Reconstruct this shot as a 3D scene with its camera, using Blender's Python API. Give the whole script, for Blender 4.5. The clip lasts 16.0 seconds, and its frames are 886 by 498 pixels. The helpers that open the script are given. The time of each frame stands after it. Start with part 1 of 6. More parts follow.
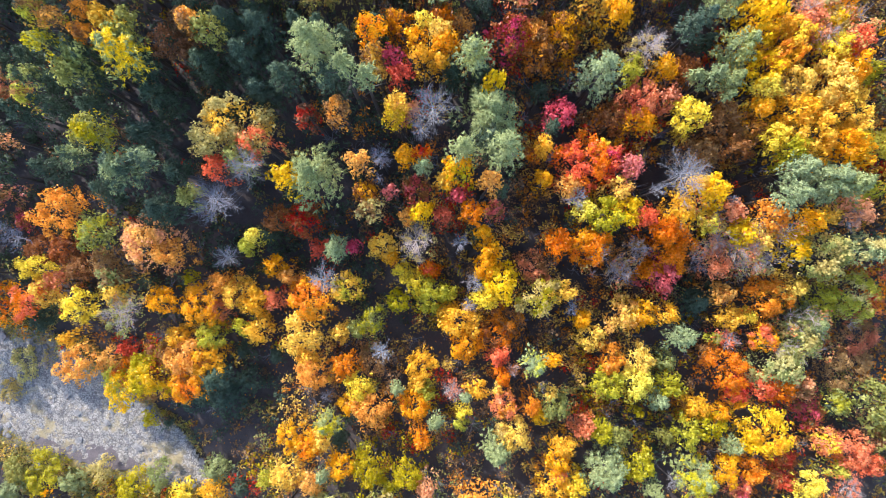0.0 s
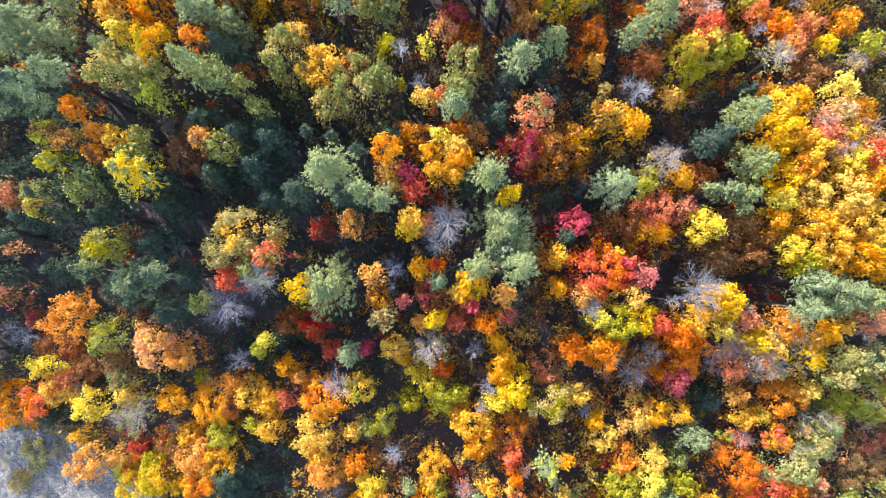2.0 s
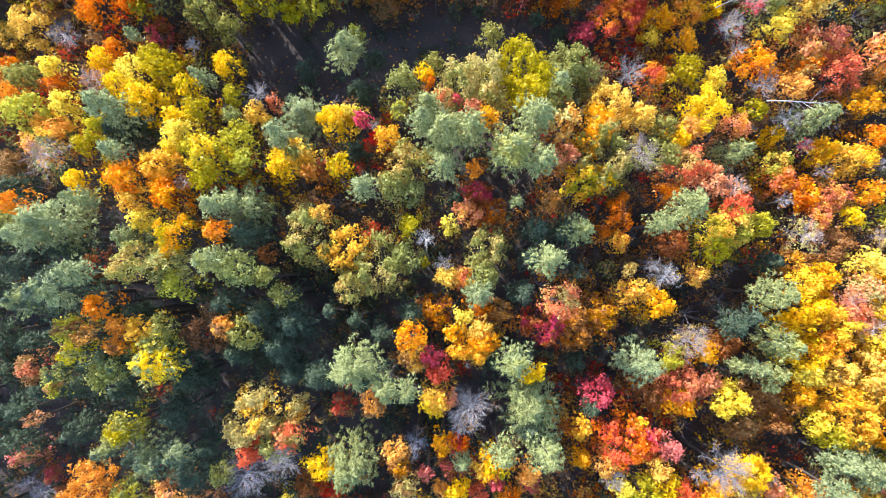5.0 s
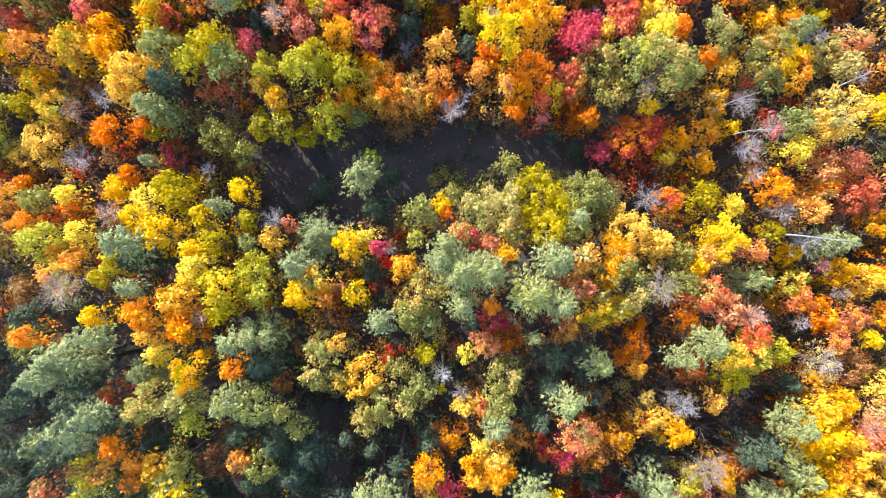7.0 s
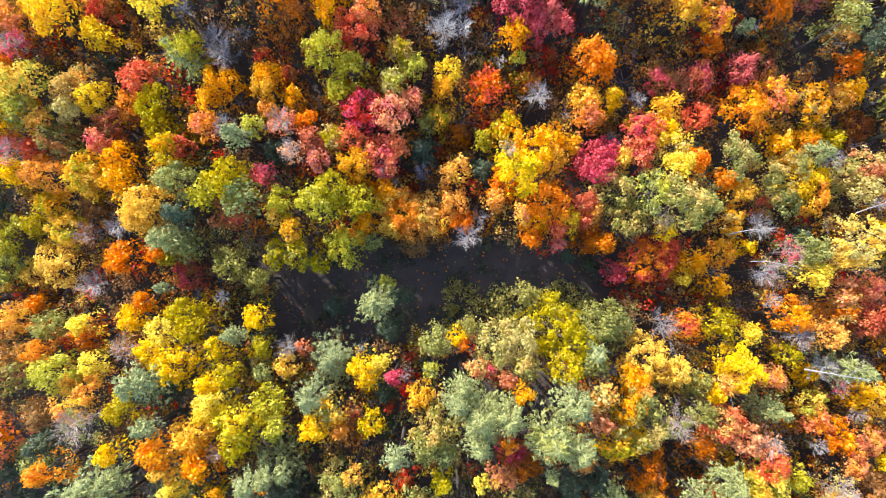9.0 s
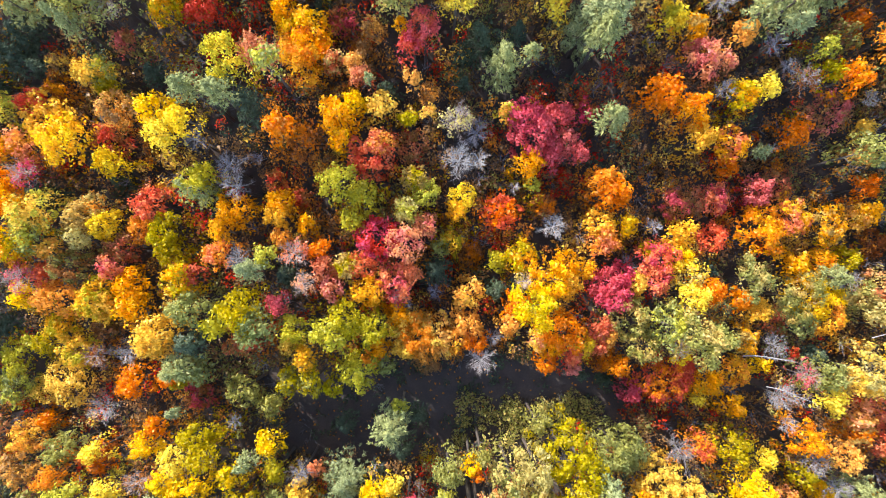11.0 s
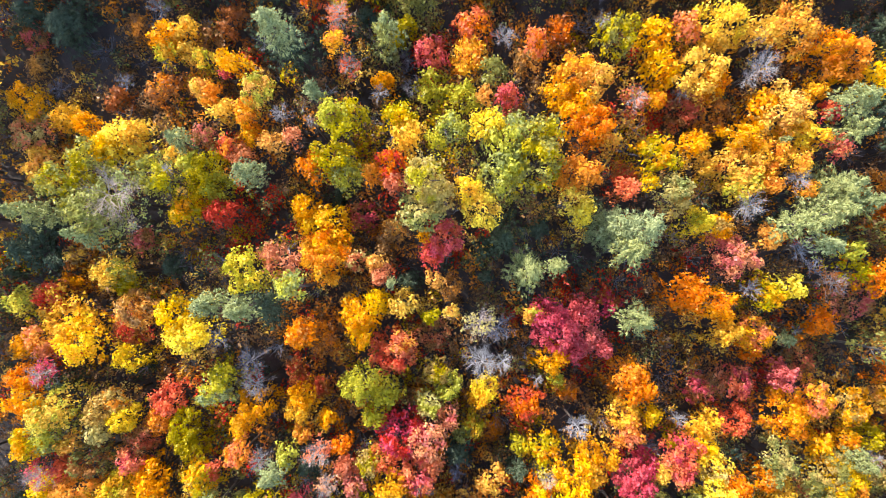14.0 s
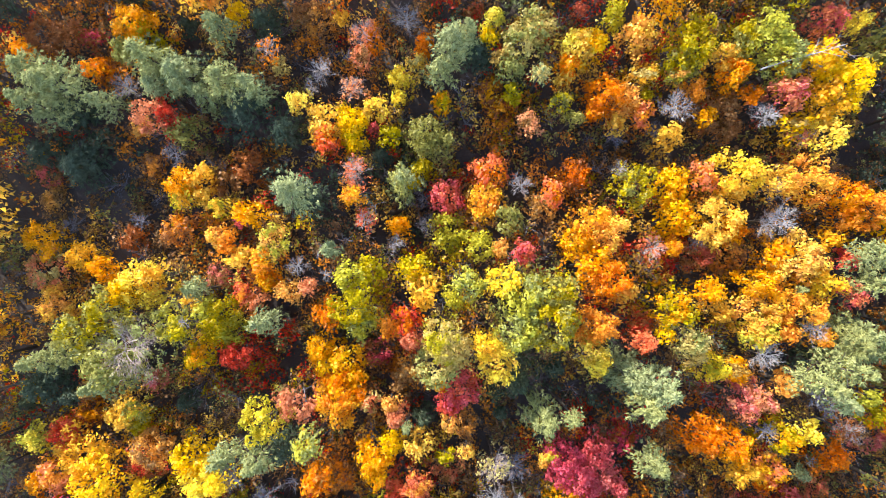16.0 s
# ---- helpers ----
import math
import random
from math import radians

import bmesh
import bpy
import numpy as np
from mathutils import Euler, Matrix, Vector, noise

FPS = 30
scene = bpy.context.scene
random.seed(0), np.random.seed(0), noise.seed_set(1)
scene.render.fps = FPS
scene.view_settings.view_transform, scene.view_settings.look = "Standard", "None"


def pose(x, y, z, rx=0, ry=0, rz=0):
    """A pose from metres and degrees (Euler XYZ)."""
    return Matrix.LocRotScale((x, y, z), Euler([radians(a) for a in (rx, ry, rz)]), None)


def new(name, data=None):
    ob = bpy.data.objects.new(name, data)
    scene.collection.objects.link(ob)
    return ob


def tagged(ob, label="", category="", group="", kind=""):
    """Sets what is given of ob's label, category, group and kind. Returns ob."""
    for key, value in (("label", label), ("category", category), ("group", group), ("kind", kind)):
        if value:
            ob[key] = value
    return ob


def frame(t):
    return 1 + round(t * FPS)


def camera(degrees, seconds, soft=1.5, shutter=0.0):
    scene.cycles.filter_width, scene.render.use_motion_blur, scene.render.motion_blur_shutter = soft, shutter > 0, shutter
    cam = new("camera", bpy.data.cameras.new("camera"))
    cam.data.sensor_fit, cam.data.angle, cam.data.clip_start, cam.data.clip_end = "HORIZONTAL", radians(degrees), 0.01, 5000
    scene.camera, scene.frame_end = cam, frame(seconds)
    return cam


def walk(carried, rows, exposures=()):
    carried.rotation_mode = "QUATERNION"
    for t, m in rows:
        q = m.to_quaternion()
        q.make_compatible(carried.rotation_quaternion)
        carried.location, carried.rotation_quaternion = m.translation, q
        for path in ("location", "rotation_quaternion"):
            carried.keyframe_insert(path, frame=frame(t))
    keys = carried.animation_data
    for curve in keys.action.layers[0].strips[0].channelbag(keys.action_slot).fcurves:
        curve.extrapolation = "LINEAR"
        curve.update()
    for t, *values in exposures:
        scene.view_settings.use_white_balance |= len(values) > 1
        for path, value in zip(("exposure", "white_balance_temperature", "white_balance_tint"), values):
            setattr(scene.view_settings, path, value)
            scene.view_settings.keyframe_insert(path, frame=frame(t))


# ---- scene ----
cam = camera(70.0, 16.0, soft=0.6)
# seconds, eye x, y, z, turn about x, y, z in degrees from straight down
ROWS = [
    (0.0, 0.00, 0.00, 99.98, 1.90, 0.07, 0.47),
    (0.5, -0.50, 3.61, 99.99, 1.83, 0.02, 0.49),
    (1.0, -1.01, 7.24, 100.00, 1.80, 0.01, 0.48),
    (1.5, -1.52, 10.89, 100.02, 1.76, 0.00, 0.50),
    (2.0, -2.04, 14.56, 100.05, 1.73, -0.01, 0.54),
    (2.5, -2.55, 18.26, 100.07, 1.68, 0.00, 0.54),
    (3.0, -3.07, 21.99, 100.08, 1.59, 0.01, 0.54),
    (3.5, -3.59, 25.74, 100.06, 1.50, 0.01, 0.53),
    (4.0, -4.11, 29.54, 100.04, 1.41, -0.02, 0.52),
    (6.5, -6.80, 48.88, 100.09, 1.49, 0.01, 0.51),
    (7.0, -7.33, 52.79, 100.07, 1.51, 0.01, 0.52),
    (7.5, -7.85, 56.72, 100.05, 1.53, -0.00, 0.49),
    (8.0, -8.37, 60.66, 100.03, 1.55, -0.01, 0.49),
    (8.5, -8.88, 64.57, 100.02, 1.53, 0.00, 0.48),
    (9.0, -9.37, 68.45, 100.00, 1.53, 0.01, 0.46),
    (11.5, -11.62, 87.63, 99.90, 1.43, 0.01, 0.42),
    (12.0, -12.08, 91.46, 99.86, 1.40, 0.02, 0.37),
    (12.5, -12.55, 95.28, 99.81, 1.35, -0.00, 0.29),
    (13.0, -13.02, 99.14, 99.82, 1.29, -0.01, 0.21),
    (13.5, -13.49, 103.05, 99.86, 1.24, -0.03, 0.13),
    (14.0, -13.95, 107.00, 99.90, 1.16, -0.03, 0.07),
    (14.5, -14.39, 110.99, 99.96, 1.07, -0.02, 0.05),
    (15.0, -14.81, 115.02, 100.04, 1.03, -0.00, 0.08),
    (15.5, -15.21, 119.10, 100.12, 1.02, 0.03, 0.09),
    (16.0, -15.60, 123.20, 100.18, 1.04, 0.05, 0.11),
]
walk(cam, [(t, pose(x, y, z, rx, ry, rz)) for t, x, y, z, rx, ry, rz in ROWS], [(0.0, 2.25, 5800, 10), (4.0, 2.4, 5900, 10), (7.0, 2.42, 6300, 10), (10.0, 2.38, 6550, 10), (16.0, 2.36, 6550, 10)])

# ---- light: clear autumn midday, low sun ahead and to one side ----
SUN_EL, SUN_AZ = radians(33), radians(-39)  # azimuth from +y towards +x
world = bpy.data.worlds.new("sky")
world.use_nodes = True
scene.world = world
wn = world.node_tree.nodes
sky = wn.new("ShaderNodeTexSky")
sky.sky_type, sky.sun_disc = "NISHITA", False
sky.sun_elevation, sky.sun_rotation = SUN_EL, SUN_AZ
world.node_tree.links.new(sky.outputs[0], wn["Background"].inputs[0])
wn["Background"].inputs[1].default_value = 0.15
sun = new("sun", bpy.data.lights.new("sun", "SUN"))
sun.data.energy, sun.data.angle, sun.data.color = 2.45, radians(0.53), (1.0, 0.945, 0.85)
to_sun = Vector((math.sin(SUN_AZ) * math.cos(SUN_EL), math.cos(SUN_AZ) * math.cos(SUN_EL), math.sin(SUN_EL)))
sun.rotation_euler = to_sun.to_track_quat("Z", "Y").to_euler()
sun.location = (0, 60, 200)

# ---- materials ----
COLOURS = {
    "Y": ("bright yellow", (0.80, 0.56, 0.002)),
    "G": ("golden yellow", (0.78, 0.41, 0.001)),
    "O": ("orange", (0.73, 0.265, 0.003)),
    "R": ("scarlet red", (0.57, 0.105, 0.04)),
    "C": ("crimson pink", (0.60, 0.085, 0.09)),
    "S": ("salmon orange", (0.73, 0.215, 0.075)),
    # B: rust leaves, with the dim understorey's shade put into the colour
    "B": ("shade-deepened rust", (0.33, 0.14, 0.034)),
    "L": ("yellow-green", (0.43, 0.365, 0.004)),
    # D: brown dulled further, painted for foliage in deeper shadow
    "D": ("shade-dulled brown", (0.21, 0.105, 0.042)),
    "V": ("dull olive green", (0.27, 0.265, 0.06)),
    "K": ("tan", (0.48, 0.36, 0.095)),
    # p: blue-green darkened in the colour itself, for foliage standing in shade
    "p": ("shade-darkened blue-green", (0.066, 0.09, 0.05)),
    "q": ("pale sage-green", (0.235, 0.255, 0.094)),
}


class Nodes:
    """A small wrapper that adds and joins shader nodes."""

    def __init__(self, name):
        self.mat = bpy.data.materials.new(name)
        self.mat.use_nodes = True
        self.tree = self.mat.node_tree
        self.tree.nodes.clear()
        self.out = self.tree.nodes.new("ShaderNodeOutputMaterial")

    def add(self, kind, **values):
        node = self.tree.nodes.new(kind)
        for key, value in values.items():
            setattr(node, key, value)
        return node

    def join(self, a, b):
        self.tree.links.new(a, b)

    def mix(self, factor, a, b, blend="MIX"):
        node = self.add("ShaderNodeMix", data_type="RGBA", blend_type=blend)
        for socket, value in ((node.inputs[0], factor), (node.inputs[6], a), (node.inputs[7], b)):
            if isinstance(value, (int, float)):
                socket.default_value = value
            elif isinstance(value, tuple):
                socket.default_value = (*value, 1)
            else:
                self.join(value, socket)
        return node.outputs[2]

    def ramp(self, value, low, high, to_low=0.0, to_high=1.0):
        node = self.add("ShaderNodeMapRange")
        self.join(value, node.inputs[0])
        for i, v in enumerate((low, high, to_low, to_high)):
            node.inputs[i + 1].default_value = v
        return node.outputs[0]

    def noise(self, scale, detail=3.0, rough=0.55, space="Object"):
        co = self.add("ShaderNodeTexCoord")
        node = self.add("ShaderNodeTexNoise")
        node.inputs["Scale"].default_value, node.inputs["Detail"].default_value, node.inputs["Roughness"].default_value = scale, detail, rough
        self.join(co.outputs[space], node.inputs["Vector"])
        return node.outputs[0]


LEAF = {}


def leaf_material(code):
    """Foliage of one or two colours: leaves differ one by one, in patches of the crown, and from tree to tree."""
    if code in LEAF:
        return LEAF[code]
    first = COLOURS[code[0]][1]
    second = COLOURS[code[-1]][1]
    n = Nodes("foliage_" + code)
    info, island = n.add("ShaderNodeObjectInfo"), n.add("ShaderNodeNewGeometry")
    patch = n.noise(1.6, 2.0)
    if len(code) > 1:
        colour = n.mix(n.ramp(patch, 0.47, 0.58), first, second)
    else:
        colour = n.mix(n.ramp(patch, 0.35, 0.7), tuple(c * 0.86 for c in first), tuple(min(0.9, c * 1.12) for c in first))
    hsv = n.add("ShaderNodeHueSaturation")
    pale = 0.012 if code[0] in "pq" else 0.018
    n.join(n.ramp(info.outputs["Random"], 0, 1, 0.5 - pale, 0.5 + pale), hsv.inputs["Hue"])
    n.join(n.ramp(island.outputs["Random Per Island"], 0, 1, 0.68, 1.2), hsv.inputs["Value"])
    n.join(n.ramp(info.outputs["Random"], 0, 1, 1.06, 0.9), hsv.inputs["Saturation"])
    n.join(colour, hsv.inputs["Color"])
    diffuse, through_light, gloss = n.add("ShaderNodeBsdfDiffuse"), n.add("ShaderNodeBsdfTranslucent"), n.add("ShaderNodeBsdfGlossy")
    n.join(hsv.outputs[0], diffuse.inputs[0])
    n.join(hsv.outputs[0], through_light.inputs[0])
    gloss.inputs["Roughness"].default_value = 0.45
    body, whole = n.add("ShaderNodeMixShader"), n.add("ShaderNodeMixShader")
    body.inputs[0].default_value = 0.25 if code[0] in "pq" else 0.48
    whole.inputs[0].default_value = 0.015
    n.join(diffuse.outputs[0], body.inputs[1])
    n.join(through_light.outputs[0], body.inputs[2])
    n.join(body.outputs[0], whole.inputs[1])
    n.join(gloss.outputs[0], whole.inputs[2])
    n.join(whole.outputs[0], n.out.inputs[0])
    LEAF[code] = n.mat
    return n.mat


def rough_material(name, dark, light, scale, bump=0.0, fine=None, roughness=0.9, space="Object"):
    n = Nodes(name)
    colour = n.mix(n.ramp(n.noise(scale, 5.0, 0.6, space), 0.3, 0.7), dark, light)
    detail = n.noise(fine or scale * 9, 4.0, 0.65, space)
    colour = n.mix(n.ramp(detail, 0.3, 0.7, 0.0, 0.55), colour, tuple(c * 0.45 for c in dark))
    shader = n.add("ShaderNodeBsdfPrincipled")
    n.join(colour, shader.inputs["Base Color"])
    shader.inputs["Roughness"].default_value = roughness
    if bump:
        relief = n.add("ShaderNodeBump")
        relief.inputs["Strength"].default_value, relief.inputs["Distance"].default_value = 0.8, bump
        n.join(detail, relief.inputs["Height"])
        n.join(relief.outputs[0], shader.inputs["Normal"])
    n.join(shader.outputs[0], n.out.inputs[0])
    return n.mat


def cracked_rock():
    """Pale bedrock: mottled grey and buff, dark joints, moss and dry grass in the hollows."""
    n = Nodes("pale_rock")
    colour = n.mix(n.ramp(n.noise(0.7, 6.0, 0.7), 0.35, 0.65), (0.045, 0.038, 0.034), (0.15, 0.128, 0.108))
    colour = n.mix(n.ramp(n.noise(4.0, 5.0, 0.7), 0.40, 0.62), colour, (0.28, 0.245, 0.205))
    co, bend = n.add("ShaderNodeTexCoord"), n.add("ShaderNodeVectorMath", operation="MULTIPLY_ADD")
    wave = n.add("ShaderNodeTexNoise")
    wave.inputs["Scale"].default_value = 0.9
    n.join(co.outputs["Object"], wave.inputs["Vector"])
    n.join(wave.outputs["Color"], bend.inputs[0])
    bend.inputs[1].default_value = (1.6, 1.6, 0)
    n.join(co.outputs["Object"], bend.inputs[2])
    cracks = n.add("ShaderNodeTexVoronoi", feature="DISTANCE_TO_EDGE")
    cracks.inputs["Scale"].default_value = 0.75
    n.join(bend.outputs[0], cracks.inputs["Vector"])
    colour = n.mix(n.ramp(cracks.outputs["Distance"], 0.0, 0.07, 0.75, 0.0), colour, (0.07, 0.055, 0.05))
    colour = n.mix(n.ramp(n.noise(0.28, 5.0, 0.65), 0.52, 0.66, 0.0, 0.8), colour, (0.27, 0.20, 0.09))
    shader, relief = n.add("ShaderNodeBsdfPrincipled"), n.add("ShaderNodeBump")
    relief.inputs["Strength"].default_value, relief.inputs["Distance"].default_value = 1.0, 0.25
    n.join(n.noise(2.2, 6.0, 0.7), relief.inputs["Height"])
    n.join(relief.outputs[0], shader.inputs["Normal"])
    n.join(colour, shader.inputs["Base Color"])
    shader.inputs["Roughness"].default_value = 0.9
    n.join(shader.outputs[0], n.out.inputs[0])
    return n.mat


BARK = rough_material("bark", (0.05, 0.038, 0.03), (0.11, 0.085, 0.07), 3.0, 0.02)
GREY_TWIGS = rough_material("grey_twigs", (0.16, 0.14, 0.14), (0.29, 0.26, 0.255), 4.0)
WHITE_TWIGS = rough_material("bleached_twigs", (0.20, 0.18, 0.178), (0.36, 0.33, 0.32), 4.0)
DUSKY_TWIGS = rough_material("dusky_twigs", (0.13, 0.12, 0.14), (0.24, 0.23, 0.26), 4.0)
PALE_TWIGS = rough_material("pinkish_twigs", (0.24, 0.175, 0.15), (0.42, 0.33, 0.29), 4.0)
LITTER = rough_material("leaf_litter", (0.036, 0.028, 0.026), (0.075, 0.052, 0.042), 0.35, 0.06, 5.0)
ROCK = cracked_rock()
STONE = rough_material("weathered_stone", (0.09, 0.08, 0.075), (0.22, 0.20, 0.185), 1.5, 0.03, 9.0)
SOIL = rough_material("damp_soil", (0.06, 0.045, 0.045), (0.12, 0.09, 0.085), 1.2, 0.03, 8.0, 0.7)

# ---- the ground: a hillside that climbs ahead ----
GROUND_Y = (-140, -60, -22, 0, 20, 40, 65, 85, 105, 130, 145, 170, 260)
GROUND_Z = (-6, -4, -1.5, 1.5, 5, 8.5, 11.5, 14.5, 18.5, 23.5, 27, 30, 36)


def ground(x, y):
    return float(np.interp(y, GROUND_Y, GROUND_Z))


def mesh_object(name, verts, faces, material, parent=None):
    data = bpy.data.meshes.new(name)
    data.from_pydata(verts, [], faces)
    data.materials.append(material)
    ob = new(name, data)
    ob.parent = parent
    return ob


def build_ground():
    xs = [-2500, -1200, -600, -300, -180] + list(range(-120, 121, 3)) + [180, 300, 600, 1200, 2500]
    ys = [-2500, -1200, -600, -300, -140] + list(range(-80, 201, 3)) + [260, 400, 700, 1300, 2500]
    verts = []
    for y in ys:
        for x in xs:
            near = abs(x) < 150 and -100 < y < 220
            rise = 0.5 * noise.noise((x * 0.08, y * 0.08, 3.0)) + 0.25 * noise.noise((x * 0.3, y * 0.3, 7.0)) if near else 0
            verts.append((x, y, ground(x, y) + rise - 0.3))
    w = len(xs)
    faces = [(j * w + i, j * w + i + 1, (j + 1) * w + i + 1, (j + 1) * w + i) for j in range(len(ys) - 1) for i in range(w - 1)]
    ob = mesh_object("ground", verts, faces, LITTER)
    ob.data.shade_smooth()
    tagged(ob, "dark forest floor strewn with brown fallen leaves", "ground", kind="structure")


build_ground()

# ---- leaf cards ----
rng = np.random.default_rng(7)


def unit(v):
    return v / np.maximum(np.linalg.norm(v, axis=1, keepdims=True), 1e-9)


def cards(centres, normals, along, length, width):
    """Pointed leaf sprays, one at each centre, as arrays of corners and faces."""
    n = unit(normals)
    a = unit(along - n * (along * n).sum(1, keepdims=True))
    b = np.cross(n, a)
    length, width = length[:, None], width[:, None]
    skew = rng.uniform(-0.4, 0.4, (len(centres), 1))
    corners = np.stack([centres - a * length + b * width * (1 + skew), centres - a * length * (1 + skew) - b * width, centres + a * length], 1)
    return corners.reshape(-1, 3), np.arange(len(centres) * 3).reshape(-1, 3)


def card_mesh(name, corners, faces):
    data = bpy.data.meshes.new(name)
    data.vertices.add(len(corners))
    data.vertices.foreach_set("co", corners.astype(np.float32).ravel())
    data.loops.add(faces.size)
    data.loops.foreach_set("vertex_index", faces.astype(np.int32).ravel())
    data.polygons.add(len(faces))
    data.polygons.foreach_set("loop_start", np.arange(0, faces.size, faces.shape[1], dtype=np.int32))
    data.update(calc_edges=True)
    data.materials.append(LITTER)
    return data


def broadleaf_crown(count, leaf, lobes, flat):
    """A crown of radius 1 whose top is at z = 0: uneven boughs that carry clumps of leaf sprays, gaps between them, and lower clumps down the sides."""
    metre = leaf / 0.198
    boughs = 5 + int(rng.integers(4))
    heading = np.arange(boughs) * 6.283 / boughs + rng.uniform(-0.45, 0.45, boughs)
    reach, sag = rng.uniform(0.62, 1.14, boughs), rng.uniform(0.0, 0.5, boughs)
    k = np.arange(lobes) % boughs
    u = np.sqrt(rng.uniform(0.02, 1.0, lobes))
    angle = heading[k] + rng.normal(scale=0.30, size=lobes)
    out = reach[k] * u * 0.86
    high = -0.16 - flat * out ** 2 - sag[k] * u - rng.uniform(0, 0.34, lobes)
    top = np.stack([out * np.cos(angle), out * np.sin(angle), high], 1)
    low = max(5, lobes // 2)
    angle, drop = rng.uniform(0, 6.283, low), rng.uniform(0, 1, low)
    out = rng.uniform(0.6, 1.02, low) * (1 - 0.2 * drop)
    side = np.stack([out * np.cos(angle), out * np.sin(angle), -0.75 - 0.5 * flat - 1.7 * drop], 1)
    mid = np.concatenate([top, side])
    size = np.minimum(rng.uniform(0.27, 0.62, lobes + low) * metre, 0.42)
    weight = size ** 2 * np.repeat((1.0, 0.62), (lobes, low))
    which = rng.choice(lobes + low, count, p=weight / weight.sum())
    d = unit(rng.normal(size=(count, 3)) + np.array([0, 0, 0.55]))
    shell = rng.uniform(0.5, 1.05, (count, 1)) + 0.5 * rng.random((count, 1)) ** 5
    centres = mid[which] + d * size[which][:, None] * shell * np.array([1, 1, 0.8])
    normals = d + rng.normal(scale=0.38, size=(count, 3)) + np.array([0, 0, 0.3])
    core = rng.random(count) < 0.13
    n = core.sum()
    a, q = rng.uniform(0, 6.283, n), np.sqrt(rng.uniform(0, 1, n)) * 0.74
    centres[core] = np.stack([q * np.cos(a), q * np.sin(a), -0.6 - flat * q ** 2 - rng.uniform(0, 0.4, n)], 1)
    s = leaf * rng.uniform(0.55, 1.35, count)
    return cards(centres, normals, rng.normal(size=(count, 3)), s * 0.60, s * 0.50)


def pine_crown(count, leaf, whorls, depth):
    """A pine's crown of radius 1, top at z = 0: whorls of limbs that end in rounded tufts of needles swept out and up, with gaps between the limbs."""
    tufts = []
    for level in range(whorls):
        s = (level + 0.25) / whorls
        reach = min(1.0, s ** 0.62 * 1.06)
        arms = 4 + int(3 * s)
        turn = rng.uniform(0, 6.28)
        for j in range(arms):
            a = turn + j * 6.283 / arms + rng.uniform(-0.35, 0.35)
            length = reach * rng.uniform(0.5, 1.14)
            rise = rng.uniform(-0.05, 0.3)
            for u, spread in ((1.0, 0.0), (0.86, 0.26), (0.82, -0.26), (0.6, 0.22), (0.56, -0.22), (0.32, 0.0)):
                b = a + spread * rng.uniform(0.5, 1.25)
                tufts.append((b, u * length, -depth * s + rise * u * length + rng.uniform(-0.07, 0.07), rng.uniform(0.075, 0.15) * (0.75 + 0.35 * u), b + spread))
    tufts = np.array(tufts)
    per = max(3, count // len(tufts))
    f = np.repeat(tufts, per, axis=0)
    m = len(f)
    base = np.stack([f[:, 1] * np.cos(f[:, 0]), f[:, 1] * np.sin(f[:, 0]), f[:, 2]], 1)
    outward = np.stack([np.cos(f[:, 4]), np.sin(f[:, 4]), np.full(m, 0.45)], 1)
    d = unit(rng.normal(size=(m, 3)) + 0.8 * outward)
    centres = base + d * (f[:, 3] * rng.uniform(0.3, 1.1, m))[:, None] * np.array([1, 1, 0.75])
    normals = np.array([0, 0, 0.8]) + 0.5 * d + rng.normal(scale=0.55, size=(m, 3))
    s = leaf * rng.uniform(0.6, 1.3, m)
    return cards(centres, normals, d + 0.5 * outward + rng.normal(scale=0.2, size=(m, 3)), s * 0.78, s * 0.27)


def tube(verts, faces, a, b, ra, rb):
    """A three-sided tapered stick from a to b."""
    a, b = Vector(a), Vector(b)
    d = (b - a).normalized()
    u = d.orthogonal().normalized()
    v = d.cross(u)
    i = len(verts)
    for p, r in ((a, ra), (b, rb)):
        for k in range(3):
            t = k * 2.0944
            verts.append(tuple(p + r * (math.cos(t) * u + math.sin(t) * v)))
    for k in range(3):
        m = (k + 1) % 3
        faces.append((i + k, i + m, i + 3 + m, i + 3 + k))


